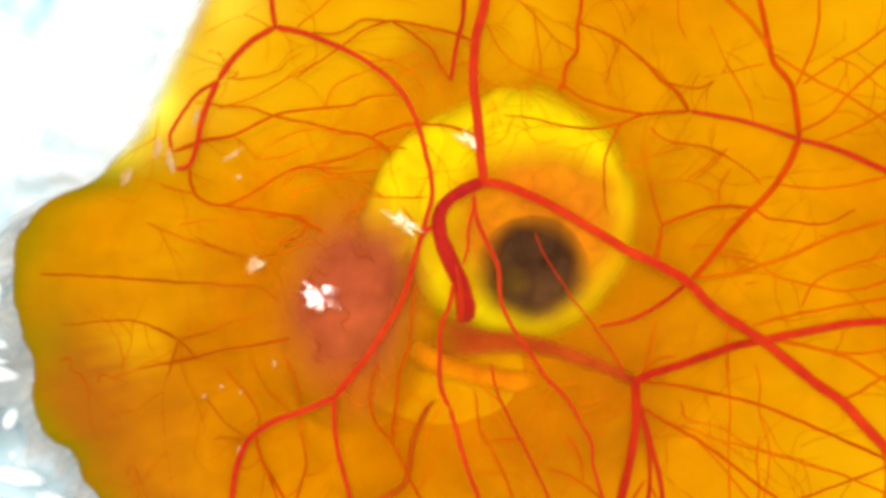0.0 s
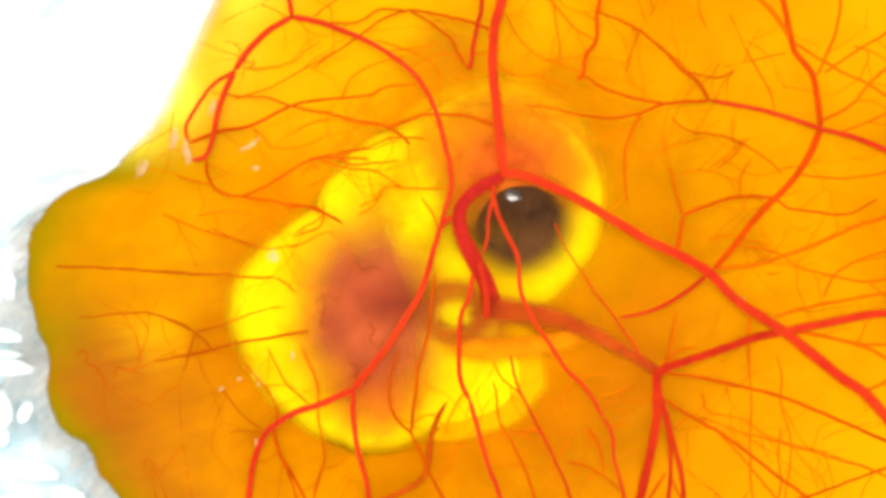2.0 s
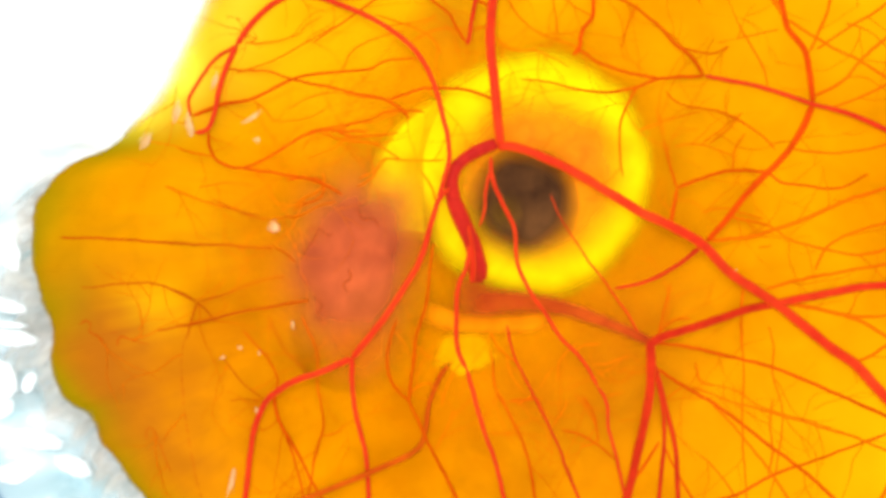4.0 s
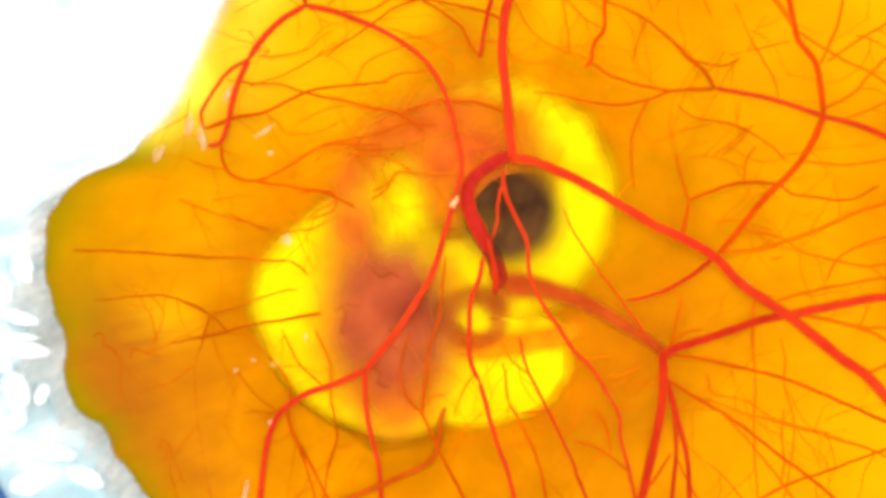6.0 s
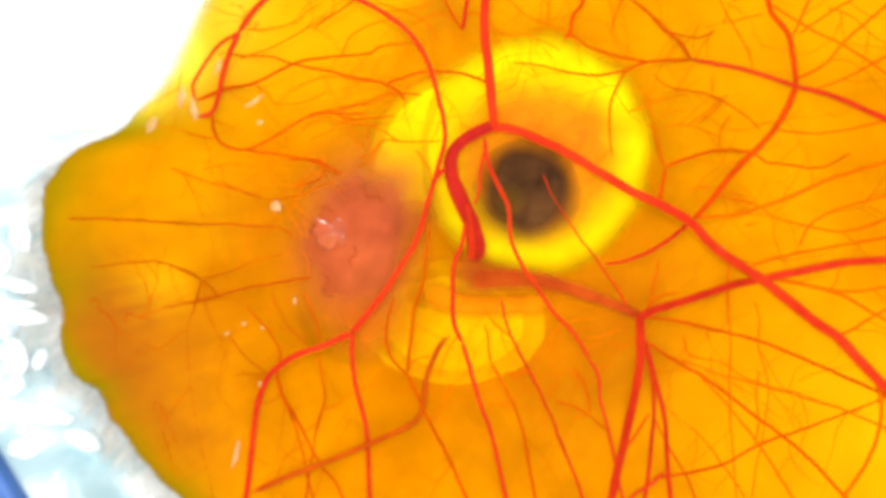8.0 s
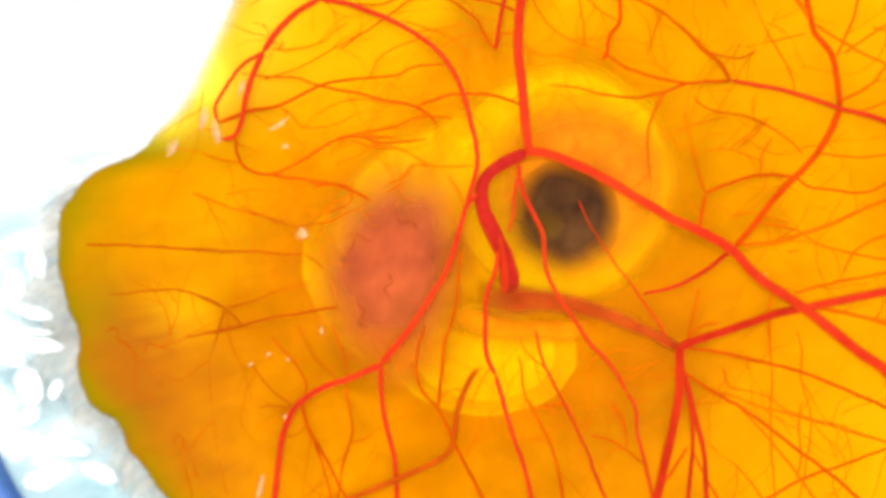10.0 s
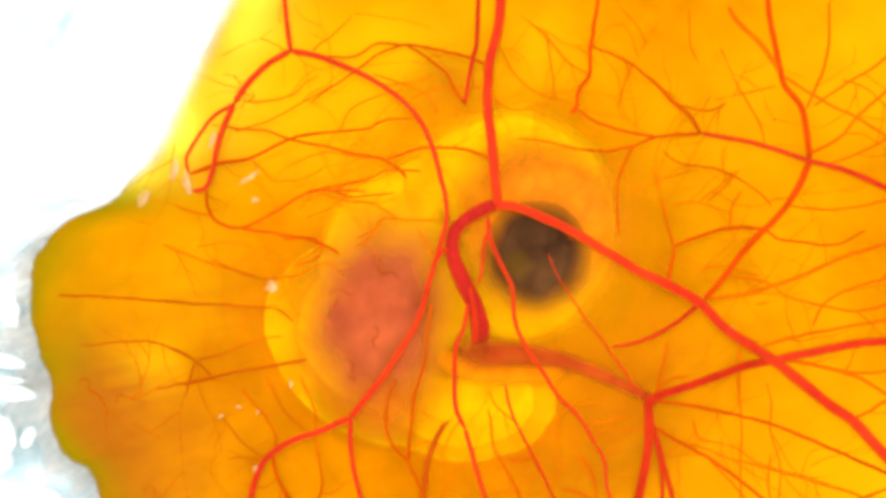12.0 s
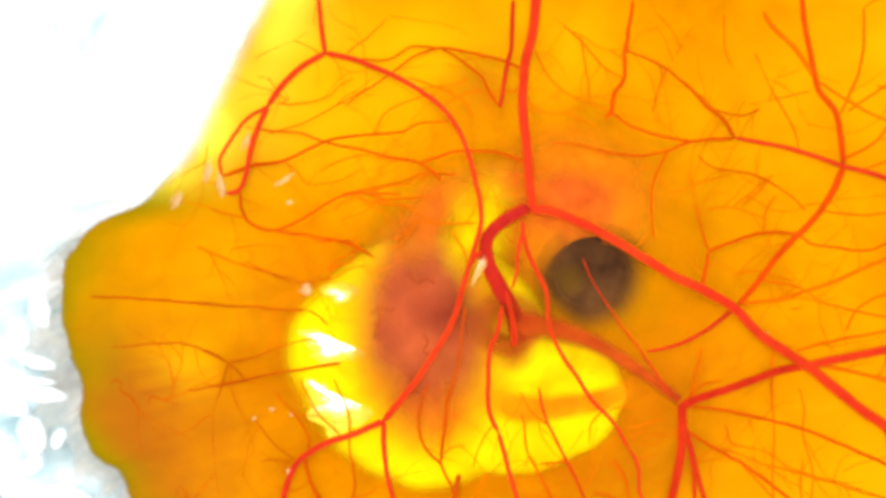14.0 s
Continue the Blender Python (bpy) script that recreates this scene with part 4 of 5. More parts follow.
def motions():
    eye = [
        (0, 3.14, -0.7, 0.66, 0, 0, 6), (0.5, 3.2, -0.64, 0.66, 0, 0, 3.6), (1, 2.11, 0.34, 0.66, 0, 0, -3.6), (1.5, 1.78, 0.87, 0.66, 0, 0, -6),
        (2, 1.97, 0.65, 0.66, 0, 0, -2.4), (2.5, 2.25, 0.43, 0.66, 0, 0, 1.2), (3, 2.3, 0.08, 0.66, 0, 0, 4.8), (4, 2.26, 0.37, 0.66, 0, 0, 6),
        (5.5, 1.43, 0.05, 0.66, 0, 0, -6), (6, 1.35, 0.41, 0.66, 0, 0, -4.8), (6.5, 1.99, 0.28, 0.66, 0, 0, -1.8), (7, 1.99, 0.68, 0.66, 0, 0, 2.4),
        (7.5, 2.26, 0.37, 0.66, 0, 0, 6), (8, 2.62, 0.04, 0.66, 0, 0, 6), (10.5, 2.74, 0.11, 0.66, 0, 0, 2.4), (11, 2.75, -0.16, 0.66, 0, 0, 2.4),
        (11.5, 2.78, 0.03, 0.66, 0, 0, 2.4), (12, 2.76, 0.55, 0.66, 0, 0, 3), (12.5, 2.53, 0.25, 0.66, 0, 0, 1.8), (13, 1.91, 0.77, 0.66, 0, 0, -4.2),
        (13.5, 2.57, 0.7, 0.66, 0, 0, -6), (14, 3.48, 0.03, 0.66, 0, 0, -6),
    ]
    torso = [
        (0, -3.24, -1.78, 0.94, 0, 0, -14), (0.5, -3.28, -2.02, 0.91, 0, 0, -6), (1, -2.8, -2.86, 0.83, 0, 0, 6), (1.5, -2.62, -2.52, 0.8, 0, 0, 8),
        (2, -3.2, -2.55, 0.84, 0, 0, 5), (2.5, -3.48, -2.22, 0.88, 0, 0, -4), (3, -3.34, -2.52, 0.93, 0, 0, -8), (4, -3.75, -1.75, 0.94, 0, 0, -16),
        (5.5, -2.85, -3.63, 0.8, 0, 0, 10), (6, -2.92, -3.37, 0.81, 0, 0, 8), (6.5, -3.11, -3, 0.85, 0, 0, 4), (7, -3.8, -2.2, 0.9, 0, 0, -8),
        (7.5, -3.75, -1.75, 0.94, 0, 0, -16), (8, -3.54, -1.69, 0.94, 0, 0, -16), (10.5, -3.23, -1.66, 0.9, 0, 0, -12),
        (11, -2.9, -1.56, 0.9, 0, 0, -10), (11.5, -2.86, -1.55, 0.9, 0, 0, -8), (12, -2.8, -1.63, 0.91, 0, 0, -8),
        (12.5, -2.76, -2.04, 0.89, 0, 0, -4), (13, -2.74, -1.56, 0.82, 0, 0, 4), (13.5, -2.32, -1.79, 0.8, 0, 0, 6), (14, -2.4, -1.82, 0.8, 0, 0, 6),
    ]
    neck = [
        (0, 1.09, 0.78, -0.3, 0, 0, -8), (0.5, 0.55, 0.74, -0.3, 0, 0, -6.4), (1, -0.63, 0.36, 0.67, 0, 0, -1.6), (1.5, -0.56, 0.69, 0.78, 0, 0, 0),
        (2, -0.85, 0.66, 0.19, 0, 0, -2.4), (2.5, -0.02, 0.63, -0.3, 0, 0, -4.8), (3, 0.02, 0.58, -0.3, 0, 0, -7.2), (4, -0.03, 0.67, -0.3, 0, 0, -8),
        (5.5, -1.29, 0.76, 0.78, 0, 0, 0), (6, -1.23, 1.02, 0.78, 0, 0, -0.8), (6.5, -0.81, 0.79, 0.08, 0, 0, -2.8), (7, 0.1, 0.99, -0.3, 0, 0, -5.6),
        (7.5, -0.03, 0.67, -0.3, 0, 0, -8), (8, 0.27, 0.77, -0.3, 0, 0, -8), (10.5, -0.29, 0.51, -0.3, 0, 0, -5.6),
        (11, 0.08, 0.74, -0.3, 0, 0, -5.6), (11.5, 0.31, 0.93, -0.3, 0, 0, -5.6), (12, 0.38, 0.95, -0.3, 0, 0, -6),
        (12.5, -0.16, 0.76, -0.3, 0, 0, -5.2), (13, -0.51, 0.78, 0.56, 0, 0, -1.2), (13.5, -0.61, 0.53, 0.78, 0, 0, 0),
        (14, -0.02, 0.37, 0.78, 0, 0, 0),
    ]
    head = [
        (0, 3.36, 0.74, 0.72, 0, 0, 0), (0.5, 3.01, 0.84, 0.72, 0, 0, 0), (1, 1.25, 2.41, 0.72, 0, 0, 0), (1.5, 0.92, 3.03, 0.72, 0, 0, 0),
        (2, 1.4, 2.32, 0.72, 0, 0, 0), (2.5, 2.26, 1.82, 0.72, 0, 0, 0), (3, 2.4, 1.54, 0.72, 0, 0, 0), (4, 2.72, 1.18, 0.72, 0, 0, 0),
        (5.5, -0.15, 2.05, 0.72, 0, 0, 0), (6, -0.34, 2.21, 0.72, 0, 0, 0), (6.5, 1.9, 2.48, 0.72, 0, 0, 0), (7, 2, 2.09, 0.72, 0, 0, 0),
        (7.5, 2.72, 1.18, 0.72, 0, 0, 0), (8, 2.95, 1.08, 0.72, 0, 0, 0), (10.5, 3.44, 1, 0.72, 0, 0, 0), (11, 3.56, 0.94, 0.72, 0, 0, 0),
        (11.5, 3.49, 1.13, 0.72, 0, 0, 0), (12, 2.97, 1.5, 0.72, 0, 0, 0), (12.5, 2.45, 1.66, 0.72, 0, 0, 0), (13, 1.62, 2.5, 0.72, 0, 0, 0),
        (13.5, 1.49, 2.85, 0.72, 0, 0, 0), (14, 2.76, 2.28, 0.72, 0, 0, 0),
    ]
    crown = [
        (0, 3.36, 0.84, -0.3, 0, 0, 0), (0.5, 3.01, 0.93, -0.3, 0, 0, 0), (1, 1.25, 2.51, 0.8, 0, 0, 0), (1.5, 0.92, 3.13, 0.8, 0, 0, 0),
        (2, 1.4, 2.42, 0.8, 0, 0, 0), (2.5, 2.26, 1.92, -0.3, 0, 0, 0), (3, 2.4, 1.64, -0.3, 0, 0, 0), (4, 2.72, 1.28, -0.3, 0, 0, 0),
        (5.5, -0.15, 2.15, 0.8, 0, 0, 0), (6, -0.34, 2.31, 0.8, 0, 0, 0), (6.5, 1.9, 2.58, 0.8, 0, 0, 0), (7, 2, 2.19, -0.3, 0, 0, 0),
        (7.5, 2.72, 1.28, -0.3, 0, 0, 0), (8, 2.95, 1.18, -0.3, 0, 0, 0), (10.5, 3.05, 1.99, 0.5, 0, 0, 0), (11, 3.16, 1.94, 0.5, 0, 0, 0),
        (11.5, 3.1, 2.12, 0.5, 0, 0, 0), (12, 2.58, 2.5, 0.5, 0, 0, 0), (12.5, 2.45, 1.76, -0.3, 0, 0, 0), (13, 1.62, 2.6, 0.8, 0, 0, 0),
        (13.5, 1.49, 2.95, 0.8, 0, 0, 0), (14, 2.76, 2.38, 0.8, 0, 0, 0),
    ]
    head_lobe = [
        (0, 2.49, 1.22, 0, 0, 0, 0), (0.5, 1.69, 0.84, 0, 2, 2.5, 0), (1, 0.89, 0.3, -0.28, -1.5, -2.5, 0), (1.5, 0.62, 0.75, -0.28, -1.5, -2.5, 0),
        (2, 0.86, 1.45, -0.26, -1, -2, 0), (2.5, 1.58, 1.63, -0.12, 0, 0, 0), (3, 1.72, 1.59, -0.04, 0, 0, 0), (4, 2.51, 1.4, 0, 0, 0, 0),
        (5.5, 0.96, 0.57, 0, 0, -2.5, 0), (6, 0.81, 0.89, 0, 0, -2.5, 0), (6.5, 1.74, 1.46, 0, 0, -2, 0), (7, 2.37, 1.64, 0, 0, 0, 0),
        (7.5, 2.51, 1.4, 0, 0, 0, 0), (8, 2.87, 1.41, 0, 0, 0, 0), (10.5, 2.55, 1.22, -0.36, 0, 0, 0), (11, 3.1, 1.36, -0.36, 0, 0, 0),
        (11.5, 2.82, 1.24, -0.33, 0, 0, 0), (12, 1.73, 1.55, -0.33, 0, 0, 0), (12.5, 0.46, 1.33, -0.25, 0, 0, 0), (13, -0.4, 0.68, -0.72, 0, 0, 0),
        (13.5, -0.51, 0.83, -0.72, 0, 0, 0), (14, 0.59, 0.67, -0.72, 0, 0, 0),
    ]
    body_lobe = [
        (0, -1.68, -2.39, -0.72, 0, 0, 0), (0.5, -2.21, -2.63, -0.72, 0, 0, 0), (1, -2.49, -3.04, -0.1, 0, 0, 0), (1.5, -2.6, -2.98, -0.1, 0, 0, 0),
        (2, -3.09, -2.87, -0.06, 0, 0, 0), (2.5, -2.71, -1.78, -0.06, 2.5, 2, 0), (3, -2.18, -0.83, -0.05, 5, 3, 0),
        (4, -1.64, -2.16, -0.72, 0, 0, 0), (5.5, -2.67, -3.15, 0, 0, 1, 0), (6, -2.8, -3.09, 0, 0, 1, 0), (6.5, -2.64, -2.32, 0, 0, 2, 0),
        (7, -1.21, -2.12, -0.42, 0, 6, 0), (7.5, -1.64, -2.16, -0.72, 0, 0, 0), (8, -0.98, -1.9, -0.72, 0, 0, 0),
        (10.5, -2.45, -2.09, -0.46, 0, 0, 0), (11, -2.27, -2.31, -0.46, 0, 0, 0), (11.5, -2.22, -2.3, -0.45, 0, 0, 0),
        (12, -2.32, -2.22, -0.44, 0, 0, 0), (12.5, -2.28, -2.46, -0.12, 0, 0, 0), (13, -2.74, -2.84, 0, 0, 0, 0), (13.5, -2.62, -3.13, 0, 0, 0, 0),
        (14, -2.2, -3.19, 0, 0, 0, 0),
    ]
    tail_lobe = [
        (0, -0.19, -4.18, -0.5, 0, 0, -4), (0.5, 0.37, -4.61, -0.34, 0, 0, -4), (1, 0.33, -4.98, -0.12, 0, 0, -4),
        (1.5, 0.56, -4.97, -0.18, 0, 0, -4), (2, -0.77, -4.55, -0.24, 0, 0, -4), (2.5, -0.63, -3.54, -0.72, 0, 0, -4),
        (3, -0.76, -3.83, -0.72, 0, 0, -4), (4, -0.21, -4.18, -0.72, 0, 0, -4), (5.5, 0.55, -5, -0.1, 0, 0, -4), (6, -0.17, -4.74, -0.12, 0, 0, -4),
        (6.5, 0.08, -3.54, -0.2, 0, 0, -4), (7, -0.91, -3.44, -0.72, 0, 0, -4), (7.5, -0.21, -4.18, -0.72, 0, 0, -4),
        (8, -0.15, -4.81, -0.42, 0, 0, -4), (10.5, -0.27, -4.72, -0.42, 0, 0, -4), (11, 0, -4.63, -0.42, 0, 0, -4),
        (11.5, 0.02, -4.56, -0.42, 0, 0, -4), (12, 0.08, -4.57, -0.42, 0, 0, -4), (12.5, 0.04, -4.69, -0.25, 0, 0, -4), (13, 0.38, -4.59, 0, 0, 0, 8),
        (13.5, 0.89, -4.48, 0, 0, 0, 8), (14, 0.97, -4.58, 0, 0, 0, 8),
    ]
    shoulder_lobe = [
        (0, 0.5, 2.47, -0.05, 0, 0, 40), (0.5, 0.46, 1.93, -0.2, 0, 0, 40), (1, -1.52, -0.32, -0.72, 0, 0, 40), (1.5, -1.74, 0.2, -0.72, 0, 0, 40),
        (2, -2.11, 1.56, -0.05, 0, 0, 40), (2.5, -2.15, 1.28, 0, 0, 0, 40), (3, -1.73, 1.52, 0, 0, 0, 40), (4, -0.23, 1.9, -0.15, 0, 0, 40),
        (5.5, -2.26, -0.53, -0.72, 0, 0, 40), (6, -2.34, -0.08, -0.72, 0, 0, 40), (6.5, -0.67, 1.7, -0.1, 0, 0, 40), (7, 0.21, 1.6, -0.3, 0, 0, 40),
        (7.5, -0.23, 1.9, -0.15, 0, 0, 40), (8, -0.24, 2.04, -0.2, 0, 0, 40), (10.5, -2.75, 0.52, -0.34, 0, 0, 40),
        (11, -2.02, 1.14, -0.34, 0, 0, 40), (11.5, -2.28, 1.18, -0.34, 0, 0, 40), (12, -1.98, 1.55, -0.33, 0, 0, 40),
        (12.5, -2.35, 1.42, 0, 0, 0, 40), (13, -1.62, -0.96, -0.72, 0, 0, 40), (13.5, -1.71, -1.2, -0.72, 0, 0, 40),
        (14, -1.01, -1.14, -0.72, 0, 0, 40),
    ]
    bright_pocket = [
        (0, -0.49, 1.18, 0, 0, 0, 85), (0.5, -0.83, 0.54, 0.3, 0, 0, 85), (1, -1.62, 0.83, 0.93, 0, 0, 100), (1.5, -1.84, 1.09, 0.93, 0, 0, 100),
        (2, -1.64, 1.1, 0.93, 0, 0, 100), (2.5, -1.31, 1.04, 0.6, 0, 0, 95), (3, -1.18, 0.58, 0.5, 0, 0, 95), (4, -0.64, 1.9, 0.42, 0, 0, 75),
        (5.5, -2.66, 0.43, 0.93, 0, 0, 105), (6, -2.64, 0.57, 0.93, 0, 0, 105), (6.5, -2.03, 0.74, 0.93, 0, 0, 105), (7, -1.41, 1, 0.5, 0, 0, 95),
        (7.5, -0.64, 1.9, 0.42, 0, 0, 75), (8, 0.07, 1.83, 0.42, 0, 0, 75), (10.5, -0.08, 1.71, 0.08, 0, 0, 75), (11, 0.09, 1.95, 0.08, 0, 0, 75),
        (11.5, 0.12, 1.74, 0.08, 0, 0, 75), (12, 0.09, 1.95, 0.1, 0, 0, 75), (12.5, -0.56, 0.97, 0.2, 0, 0, 80), (13, -1.05, 1.8, 0.93, 0, 0, 80),
        (13.5, -1.32, 1.44, 0.93, 0, 0, 80), (14, -0.52, 1.67, 0.93, 0, 0, 80),
    ]
    pocket = [
        (0, -0.79, -5.57, -0.72, 0, 0, 0), (0.5, -1.81, -5.8, -0.72, 0, 0, 0), (1, -1.56, -6.05, -0.72, 0, 0, 0), (1.5, -1.57, -5.12, -0.72, 0, 0, 0),
        (2, -2.05, -5.43, -0.72, 0, 0, 0), (2.5, -1.59, -4.97, 0.42, 0, 0, 0), (3, -1.9, -5.19, 0.42, 0, 0, 0), (4, 0.15, -5.03, 0.05, 0, 0, 0),
        (5.5, -1.46, -5.56, -0.72, 0, 0, 0), (6, -1.54, -5.1, -0.72, 0, 0, 0), (6.5, -1.13, -4.54, -0.72, 0, 0, 0), (7, -1.82, -4.54, 0.3, 0, 0, 0),
        (7.5, 0.15, -5.03, 0.05, 0, 0, 0), (8, 1.09, -5.43, -0.72, 0, 0, 0), (10.5, -1.66, -4.63, -0.72, 0, 0, 0), (11, -1.3, -4.47, -0.72, 0, 0, 0),
        (11.5, -1.38, -4.36, -0.72, 0, 0, 0), (12, -1.32, -4.26, -0.72, 0, 0, 0), (12.5, -1.27, -4.68, -0.72, 0, 0, 0),
        (13, -1.62, -4.43, -0.72, 0, 0, 0), (13.5, -1.7, -4.45, -0.72, 0, 0, 0), (14, -1.39, -4.35, -0.72, 0, 0, 0),
    ]
    loop = [
        (0, -0.53, -2.61, -0.3, 0, 0, 0), (0.5, -0.57, -2.84, -0.3, 0, 0, 0), (1, 0.1, -2.88, 0.8, 0, 0, 0), (1.5, 0.27, -2.54, 0.8, 0, 0, 0),
        (2, -0.31, -2.56, 0.8, 0, 0, 0), (2.5, -0.76, -3.06, -0.3, 0, 0, 0), (3, -0.6, -3.34, -0.3, 0, 0, 0), (4, -0.97, -2.59, -0.3, 0, 0, 0),
        (5.5, 0.1, -3.63, 0.8, 0, 0, 0), (6, 0.02, -3.37, 0.8, 0, 0, 0), (6.5, -0.36, -3.85, -0.3, 0, 0, 0), (7, -1.05, -3.05, -0.3, 0, 0, 0),
        (7.5, -0.97, -2.59, -0.3, 0, 0, 0), (8, -0.71, -2.56, -0.3, 0, 0, 0), (10.5, -0.52, -2.48, -0.3, 0, 0, 0), (11, -0.15, -2.39, -0.3, 0, 0, 0),
        (11.5, -0.12, -2.39, -0.3, 0, 0, 0), (12, -0.06, -2.47, -0.3, 0, 0, 0), (12.5, 0, -2.88, -0.3, 0, 0, 0), (13, 0.26, -1.55, 0.8, 0, 0, 0),
        (13.5, 0.66, -1.78, 0.8, 0, 0, 0), (14, 0.54, -1.81, 0.8, 0, 0, 0),
    ]
    leg = [
        (0, 0.3, -4.26, 0.3, 0, 0, -18), (0.5, 0.16, -4.49, 0.39, 0, 0, -18), (1, 1.41, -3.98, 0.66, 0, 0, 2), (1.5, 1.58, -4.03, 0.75, 0, 0, 2),
        (2, 1.2, -3.85, 0.61, 0, 0, 2), (2.5, 0.57, -3.93, 0.48, 0, 0, 0), (3, 0.84, -3.81, 0.34, 0, 0, 0), (4, 0.18, -3.97, 0.3, 0, 0, -6),
        (5.5, 1.34, -4.75, 0.75, 0, 0, 6), (6, 0.86, -4.38, 0.71, 0, 0, 4), (6.5, 0.88, -4.13, 0.59, 0, 0, 2), (7, -0.11, -3.62, 0.43, 0, 0, 0),
        (7.5, 0.18, -3.97, 0.3, 0, 0, -6), (8, 0.46, -4.18, 0.3, 0, 0, -6), (10.5, 0.51, -3.92, 0.43, 0, 0, -8), (11, 0.89, -3.85, 0.43, 0, 0, -8),
        (11.5, 0.91, -3.65, 0.43, 0, 0, -8), (12, 0.78, -3.64, 0.41, 0, 0, -8), (12.5, 1.04, -4.06, 0.46, 0, 0, -6), (13, 1.33, -3.59, 0.68, 0, 0, 2),
        (13.5, 1.73, -4.25, 0.75, 0, 0, 4), (14, 1.9, -4.81, 0.75, 0, 0, 4),
    ]
    thigh = [
        (0, -3.16, -4.36, 0.34, 0, 0, 0), (0.5, -3.19, -4.6, 0.42, 0, 0, 0), (1, -2.73, -5.43, 0.66, 0, 0, 0), (1.5, -2.54, -5.09, 0.74, 0, 0, 0),
        (2, -3.12, -5.11, 0.62, 0, 0, 0), (2.5, -3.4, -4.81, 0.5, 0, 0, 0), (3, -3.25, -5.12, 0.38, 0, 0, 0), (4, -3.65, -4.38, 0.34, 0, 0, 0),
        (5.5, -2.76, -6.24, 0.74, 0, 0, 0), (6, -2.84, -5.98, 0.7, 0, 0, 0), (6.5, -3.03, -5.62, 0.6, 0, 0, 0), (7, -3.73, -4.82, 0.46, 0, 0, 0),
        (7.5, -3.65, -4.38, 0.34, 0, 0, 0), (8, -3.46, -4.37, 0.34, 0, 0, 0), (10.5, -3.14, -4.22, 0.46, 0, 0, 0), (11, -2.8, -4.16, 0.46, 0, 0, 0),
        (11.5, -2.77, -4.15, 0.46, 0, 0, 0), (12, -2.72, -4.24, 0.44, 0, 0, 0), (12.5, -2.68, -4.66, 0.48, 0, 0, 0),
        (13, -2.64, -4.21, 0.68, 0, 0, 0), (13.5, -2.21, -4.43, 0.74, 0, 0, 0), (14, -2.29, -4.43, 0.74, 0, 0, 0),
    ]
    heart = [
        (0, -2.35, -1.48, 0.6, 0, 0, 10), (0.5, -2.39, -1.72, 0.6, 0, 0, 6), (1, -1.91, -2.57, 0.98, 0, 0, -6), (1.5, -1.74, -2.23, 0.98, 0, 0, -10),
        (2, -2.32, -2.26, 0.98, 0, 0, -4), (2.5, -2.59, -1.93, 0.6, 0, 0, 2), (3, -2.45, -2.21, 0.6, 0, 0, 8), (4, -2.84, -1.45, 0.6, 0, 0, 10),
        (5.5, -1.95, -3.33, 0.98, 0, 0, -10), (6, -2.03, -3.06, 0.98, 0, 0, -8), (6.5, -2.21, -2.7, 0.95, 0, 0, -3), (7, -2.9, -1.9, 0.6, 0, 0, 4),
        (7.5, -2.84, -1.45, 0.6, 0, 0, 10), (8, -2.61, -1.39, 0.6, 0, 0, 10), (10.5, -2.35, -1.37, 0.6, 0, 0, 4), (11, -2, -1.26, 0.6, 0, 0, 4),
        (11.5, -1.97, -1.25, 0.6, 0, 0, 4), (12, -1.91, -1.33, 0.6, 0, 0, 5), (12.5, -1.86, -1.74, 0.6, 0, 0, 3), (13, -1.83, -1.25, 0.98, 0, 0, -7),
        (13.5, -1.42, -1.48, 0.98, 0, 0, -10), (14, -1.51, -1.51, 0.98, 0, 0, -10),
    ]
    flank = [
        (0, -3.25, -1.79, 0.42, 0, 0, 6), (0.5, -3.35, -2.11, 0.48, 0, 0, 4), (1, -3.05, -3.19, 0.64, 0, 0, -2), (1.5, -2.93, -2.93, 0.7, 0, 0, -4),
        (2, -3.42, -2.84, 0.62, 0, 0, -1), (2.5, -3.62, -2.39, 0.53, 0, 0, 2), (3, -3.39, -2.57, 0.45, 0, 0, 5), (4, -3.76, -1.76, 0.42, 0, 0, 6),
        (5.5, -3.16, -4.04, 0.7, 0, 0, -4), (6, -3.21, -3.74, 0.67, 0, 0, -3), (6.5, -3.32, -3.27, 0.6, 0, 0, -0.5), (7, -3.91, -2.33, 0.5, 0, 0, 3),
        (7.5, -3.76, -1.76, 0.42, 0, 0, 6), (8, -3.55, -1.69, 0.42, 0, 0, 6), (10.5, -3.33, -1.78, 0.5, 0, 0, 3), (11, -2.99, -1.68, 0.5, 0, 0, 3),
        (11.5, -2.96, -1.68, 0.5, 0, 0, 3), (12, -2.89, -1.74, 0.49, 0, 0, 3.5), (12.5, -2.88, -2.19, 0.52, 0, 0, 2.5),
        (13, -2.48, -1.91, 0.66, 0, 0, -2.5), (13.5, -2.02, -2.2, 0.7, 0, 0, -4), (14, -2.1, -2.23, 0.7, 0, 0, -4),
    ]
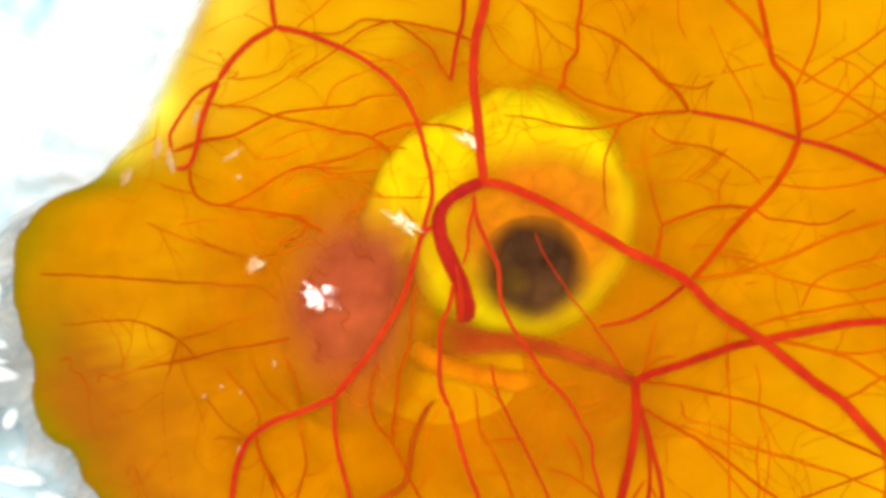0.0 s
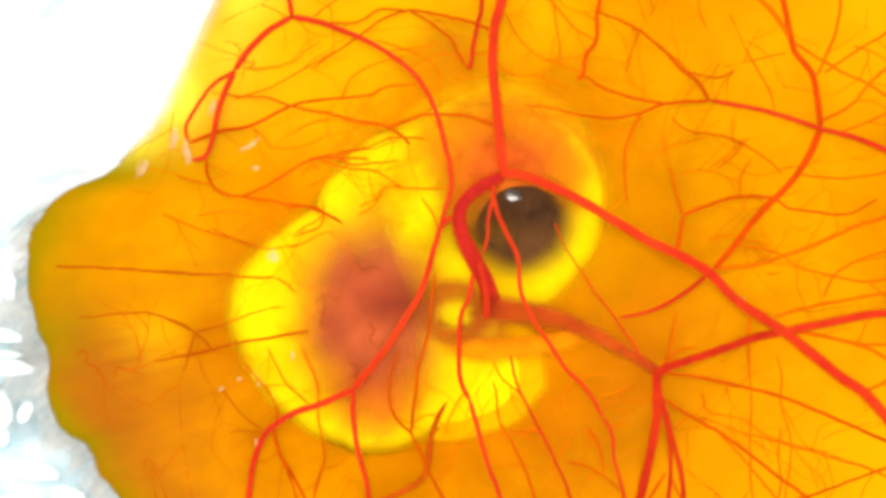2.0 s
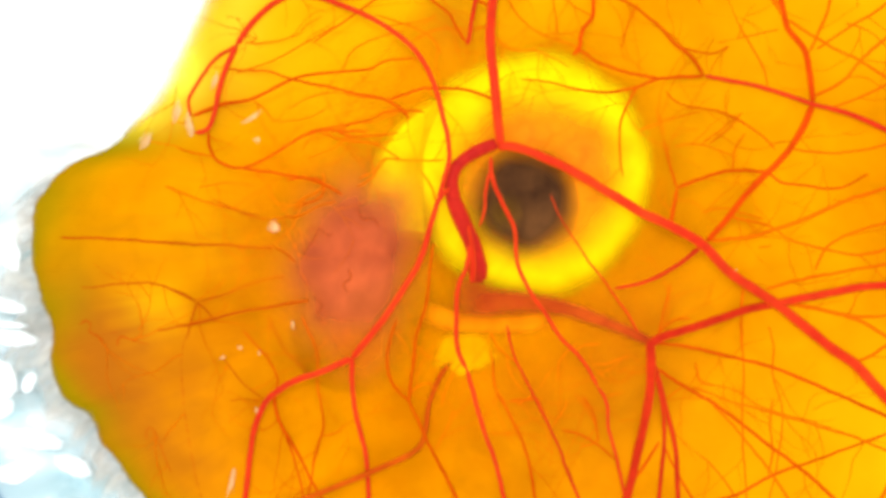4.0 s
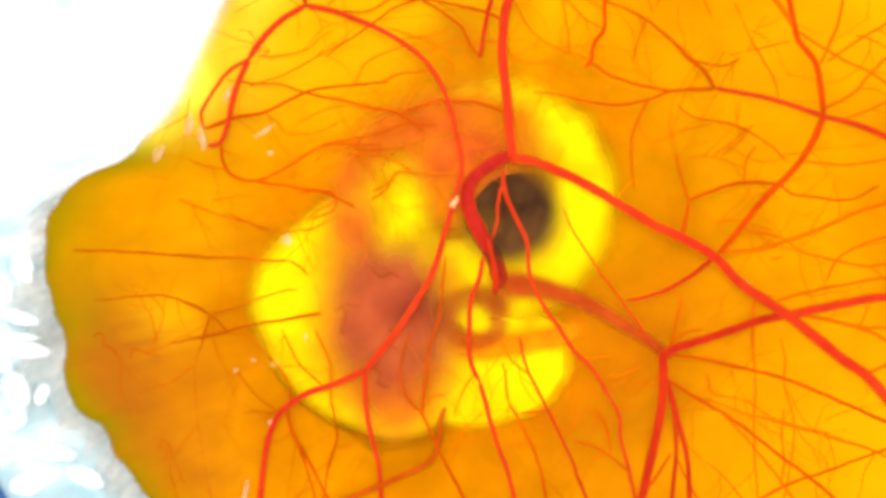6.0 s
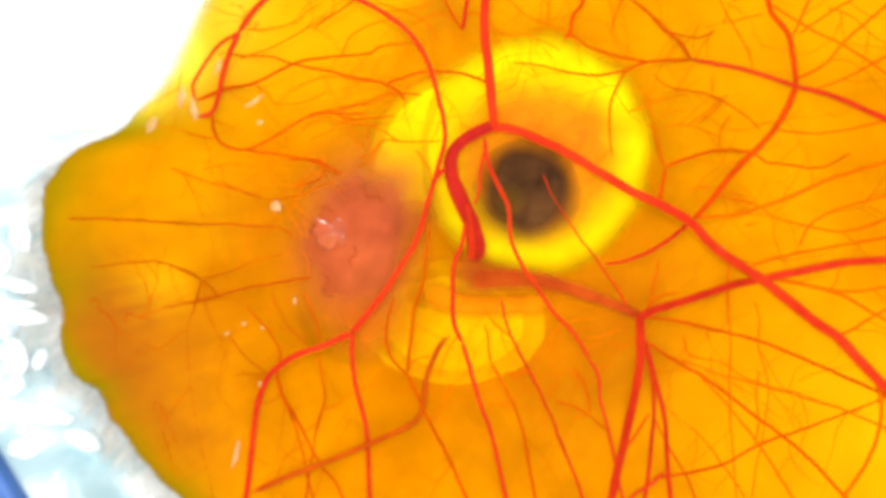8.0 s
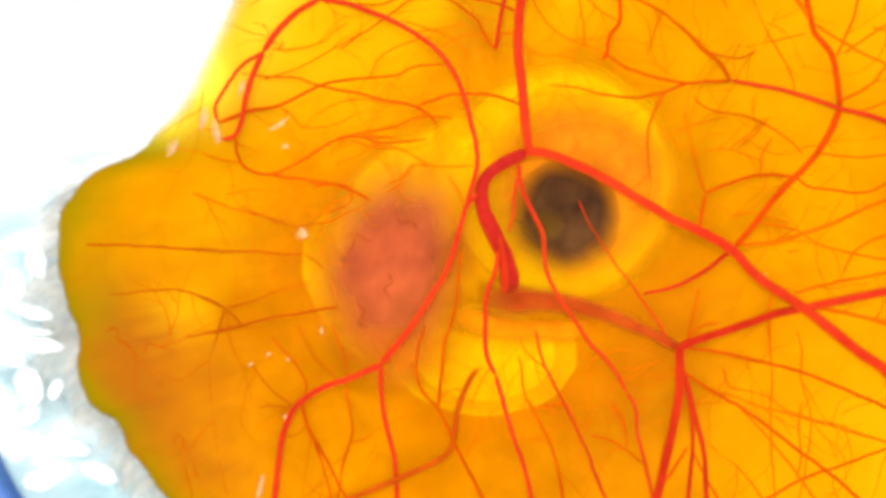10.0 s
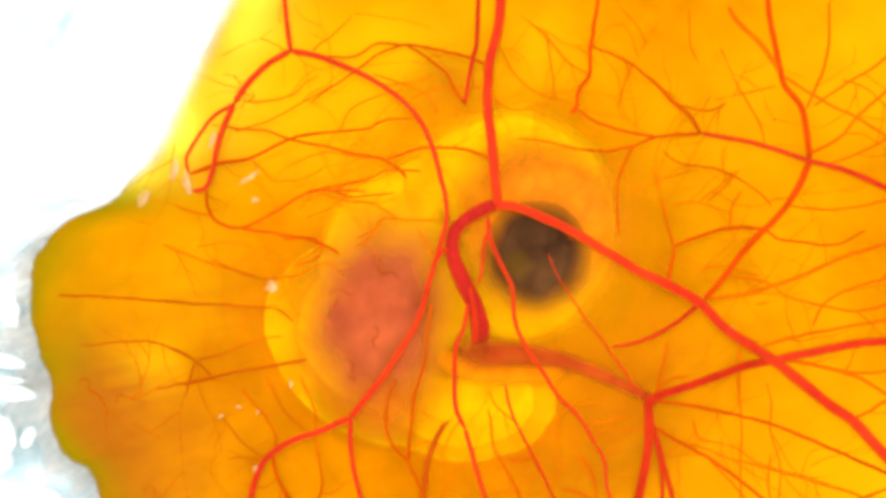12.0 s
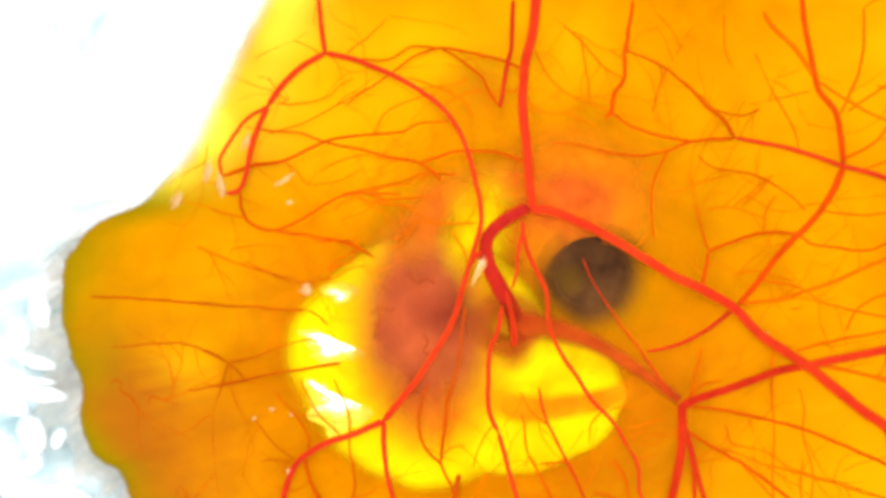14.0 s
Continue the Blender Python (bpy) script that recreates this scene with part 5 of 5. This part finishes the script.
    stalk = [
        (0, 1.37, 2.27, 1.2, 0, 0, 0), (0.5, 1.32, 2.23, 1.2, 0, 0, 1), (1, 1.32, 2.16, 1.2, 4, 0, 4), (1.5, 1.31, 2.22, 1.2, 4, 0, 5),
        (2, 1.33, 2.12, 1.2, 1.5, 0, 3.5), (2.5, 1.34, 2.16, 1.2, 0, 0, 2), (3, 1.34, 2.17, 1.2, 0, 0, 0.5), (4, 1.22, 2.32, 1.2, 0, 0, 0),
        (5.5, 1.22, 2.3, 1.2, 4.5, 0, 5), (6, 1.24, 2.36, 1.2, 4, 0, 4.5), (6.5, 1.34, 2.33, 1.2, 1, 0, 3.2), (7, 1.24, 2.33, 1.2, 0, 0, 1.5),
        (7.5, 1.22, 2.32, 1.2, 0, 0, 0), (8, 1.34, 2.3, 1.2, 0, 0, 0), (10.5, 1.23, 2.16, 1.2, 0, 0, 1.5), (11, 1.25, 2.21, 1.2, 0, 0, 1.5),
        (11.5, 1.3, 2.22, 1.2, 0, 0, 1.5), (12, 1.29, 2.27, 1.2, 0, 0, 1.2), (12.5, 1.29, 2.23, 1.2, 0, 0, 1.8), (13, 1.2, 2.3, 1.2, 3.5, 0, 4.2),
        (13.5, 1.16, 2.22, 1.2, 3.5, 0, 5), (14, 1.18, 2.26, 1.2, 3.5, 0, 5),
    ]
    vein = [
        (0, 6.66, -4.62, 0.86, 0, 0, 0), (0.5, 6.71, -4.65, 0.86, 0, 0, -2.6), (1, 6.85, -4.71, 0.86, 0, 0, -10.4),
        (1.5, 6.86, -4.68, 0.86, 0, 0, -13), (2, 6.83, -4.66, 0.86, 0, 0, -9.1), (2.5, 6.79, -4.64, 0.86, 0, 0, -5.2),
        (3, 6.71, -4.64, 0.86, 0, 0, -1.3), (4, 6.6, -4.54, 0.86, 0, 0, 0), (5.5, 6.84, -4.63, 0.86, 0, 0, -13), (6, 6.86, -4.62, 0.86, 0, 0, -11.7),
        (6.5, 6.83, -4.55, 0.86, 0, 0, -8.5), (7, 6.7, -4.53, 0.86, 0, 0, -3.9), (7.5, 6.6, -4.54, 0.86, 0, 0, 0), (8, 6.65, -4.57, 0.86, 0, 0, 0),
        (10.5, 6.69, -4.63, 0.86, 0, 0, -3.9), (11, 6.75, -4.6, 0.86, 0, 0, -3.9), (11.5, 6.8, -4.62, 0.86, 0, 0, -3.9),
        (12, 6.88, -4.6, 0.86, 0, 0, -3.2), (12.5, 6.9, -4.62, 0.86, 0, 0, -4.5), (13, 6.67, -4.56, 0.86, 0, 0, -11),
        (13.5, 6.53, -4.36, 0.86, 0, 0, -13), (14, 6.51, -4.36, 0.86, 0, 0, -13),
    ]
    tables = {"eye": eye, "torso": torso, "neck": neck, "head": head, "crown": crown, "head_lobe": head_lobe, "body_lobe": body_lobe, "tail_lobe": tail_lobe, "shoulder_lobe": shoulder_lobe, "bright_pocket": bright_pocket, "pocket": pocket, "loop": loop, "leg": leg, "thigh": thigh, "heart": heart, "flank": flank, "stalk": stalk, "vein": vein}
    for name, rows in tables.items():
        walk(PARTS[name], [(t, pose(x * MM, y * MM, z * MM, rx, ry, turn)) for t, x, y, z, rx, ry, turn in rows])

    for facet, (x, y) in FACETS.items():
        walk(facet, [(t, pose(x * MM, y * MM, z * MM, tilt, ry, 0)) for t, z, tilt, ry in ((0, 0.30, 5, 0), (12.8, 0.30, 5, 0), (13.5, 0.54, -8.4, 1.2), (14, 0.55, -8.2, 1.2))])

    for wet, rows in GLINT_KEYS:
        walk(wet, rows)

    walk(PARTS["gleam"], [(t, pose(-0.9 * MM, -0.1 * MM, z * MM, tilt, 0.5, 0)) for t, z, tilt in
                          ((0, 0.18, -7.2), (0.3, 0.06, 2), (2.6, 0.06, 2), (2.9, 0.18, -7), (3.1, 0.18, -7), (3.5, 0.06, 3), (6.4, 0.06, 4), (6.9, 0.18, -6.8), (7.6, 0.18, -6.3), (8.1, 0.12, 1), (8.6, 0.06, 3), (14, 0.06, 4))])

    walk(PARTS["eye_glint"], [(t, pose(-0.3 * MM, 0.85 * MM, z * MM, rx, ry, 0)) for t, z, rx, ry in
                           ((0, 0.05, 5, 0), (0.8, 0.05, 3, -3), (1.0, 0.235, -5.0, -4.5), (1.5, 0.235, -5.4, -4.5), (2.0, 0.235, -5.4, -4.5), (2.3, 0.05, 3, -3), (6.3, 0.05, 2, -3),
                            (6.5, 0.212, -4.4, -4.5), (6.7, 0.05, 2, -3), (12.6, 0.05, 2, -3), (12.9, 0.235, -5.1, -5.4), (13.6, 0.235, -5.1, -5.6), (14, 0.05, 2, -5))])


motions()
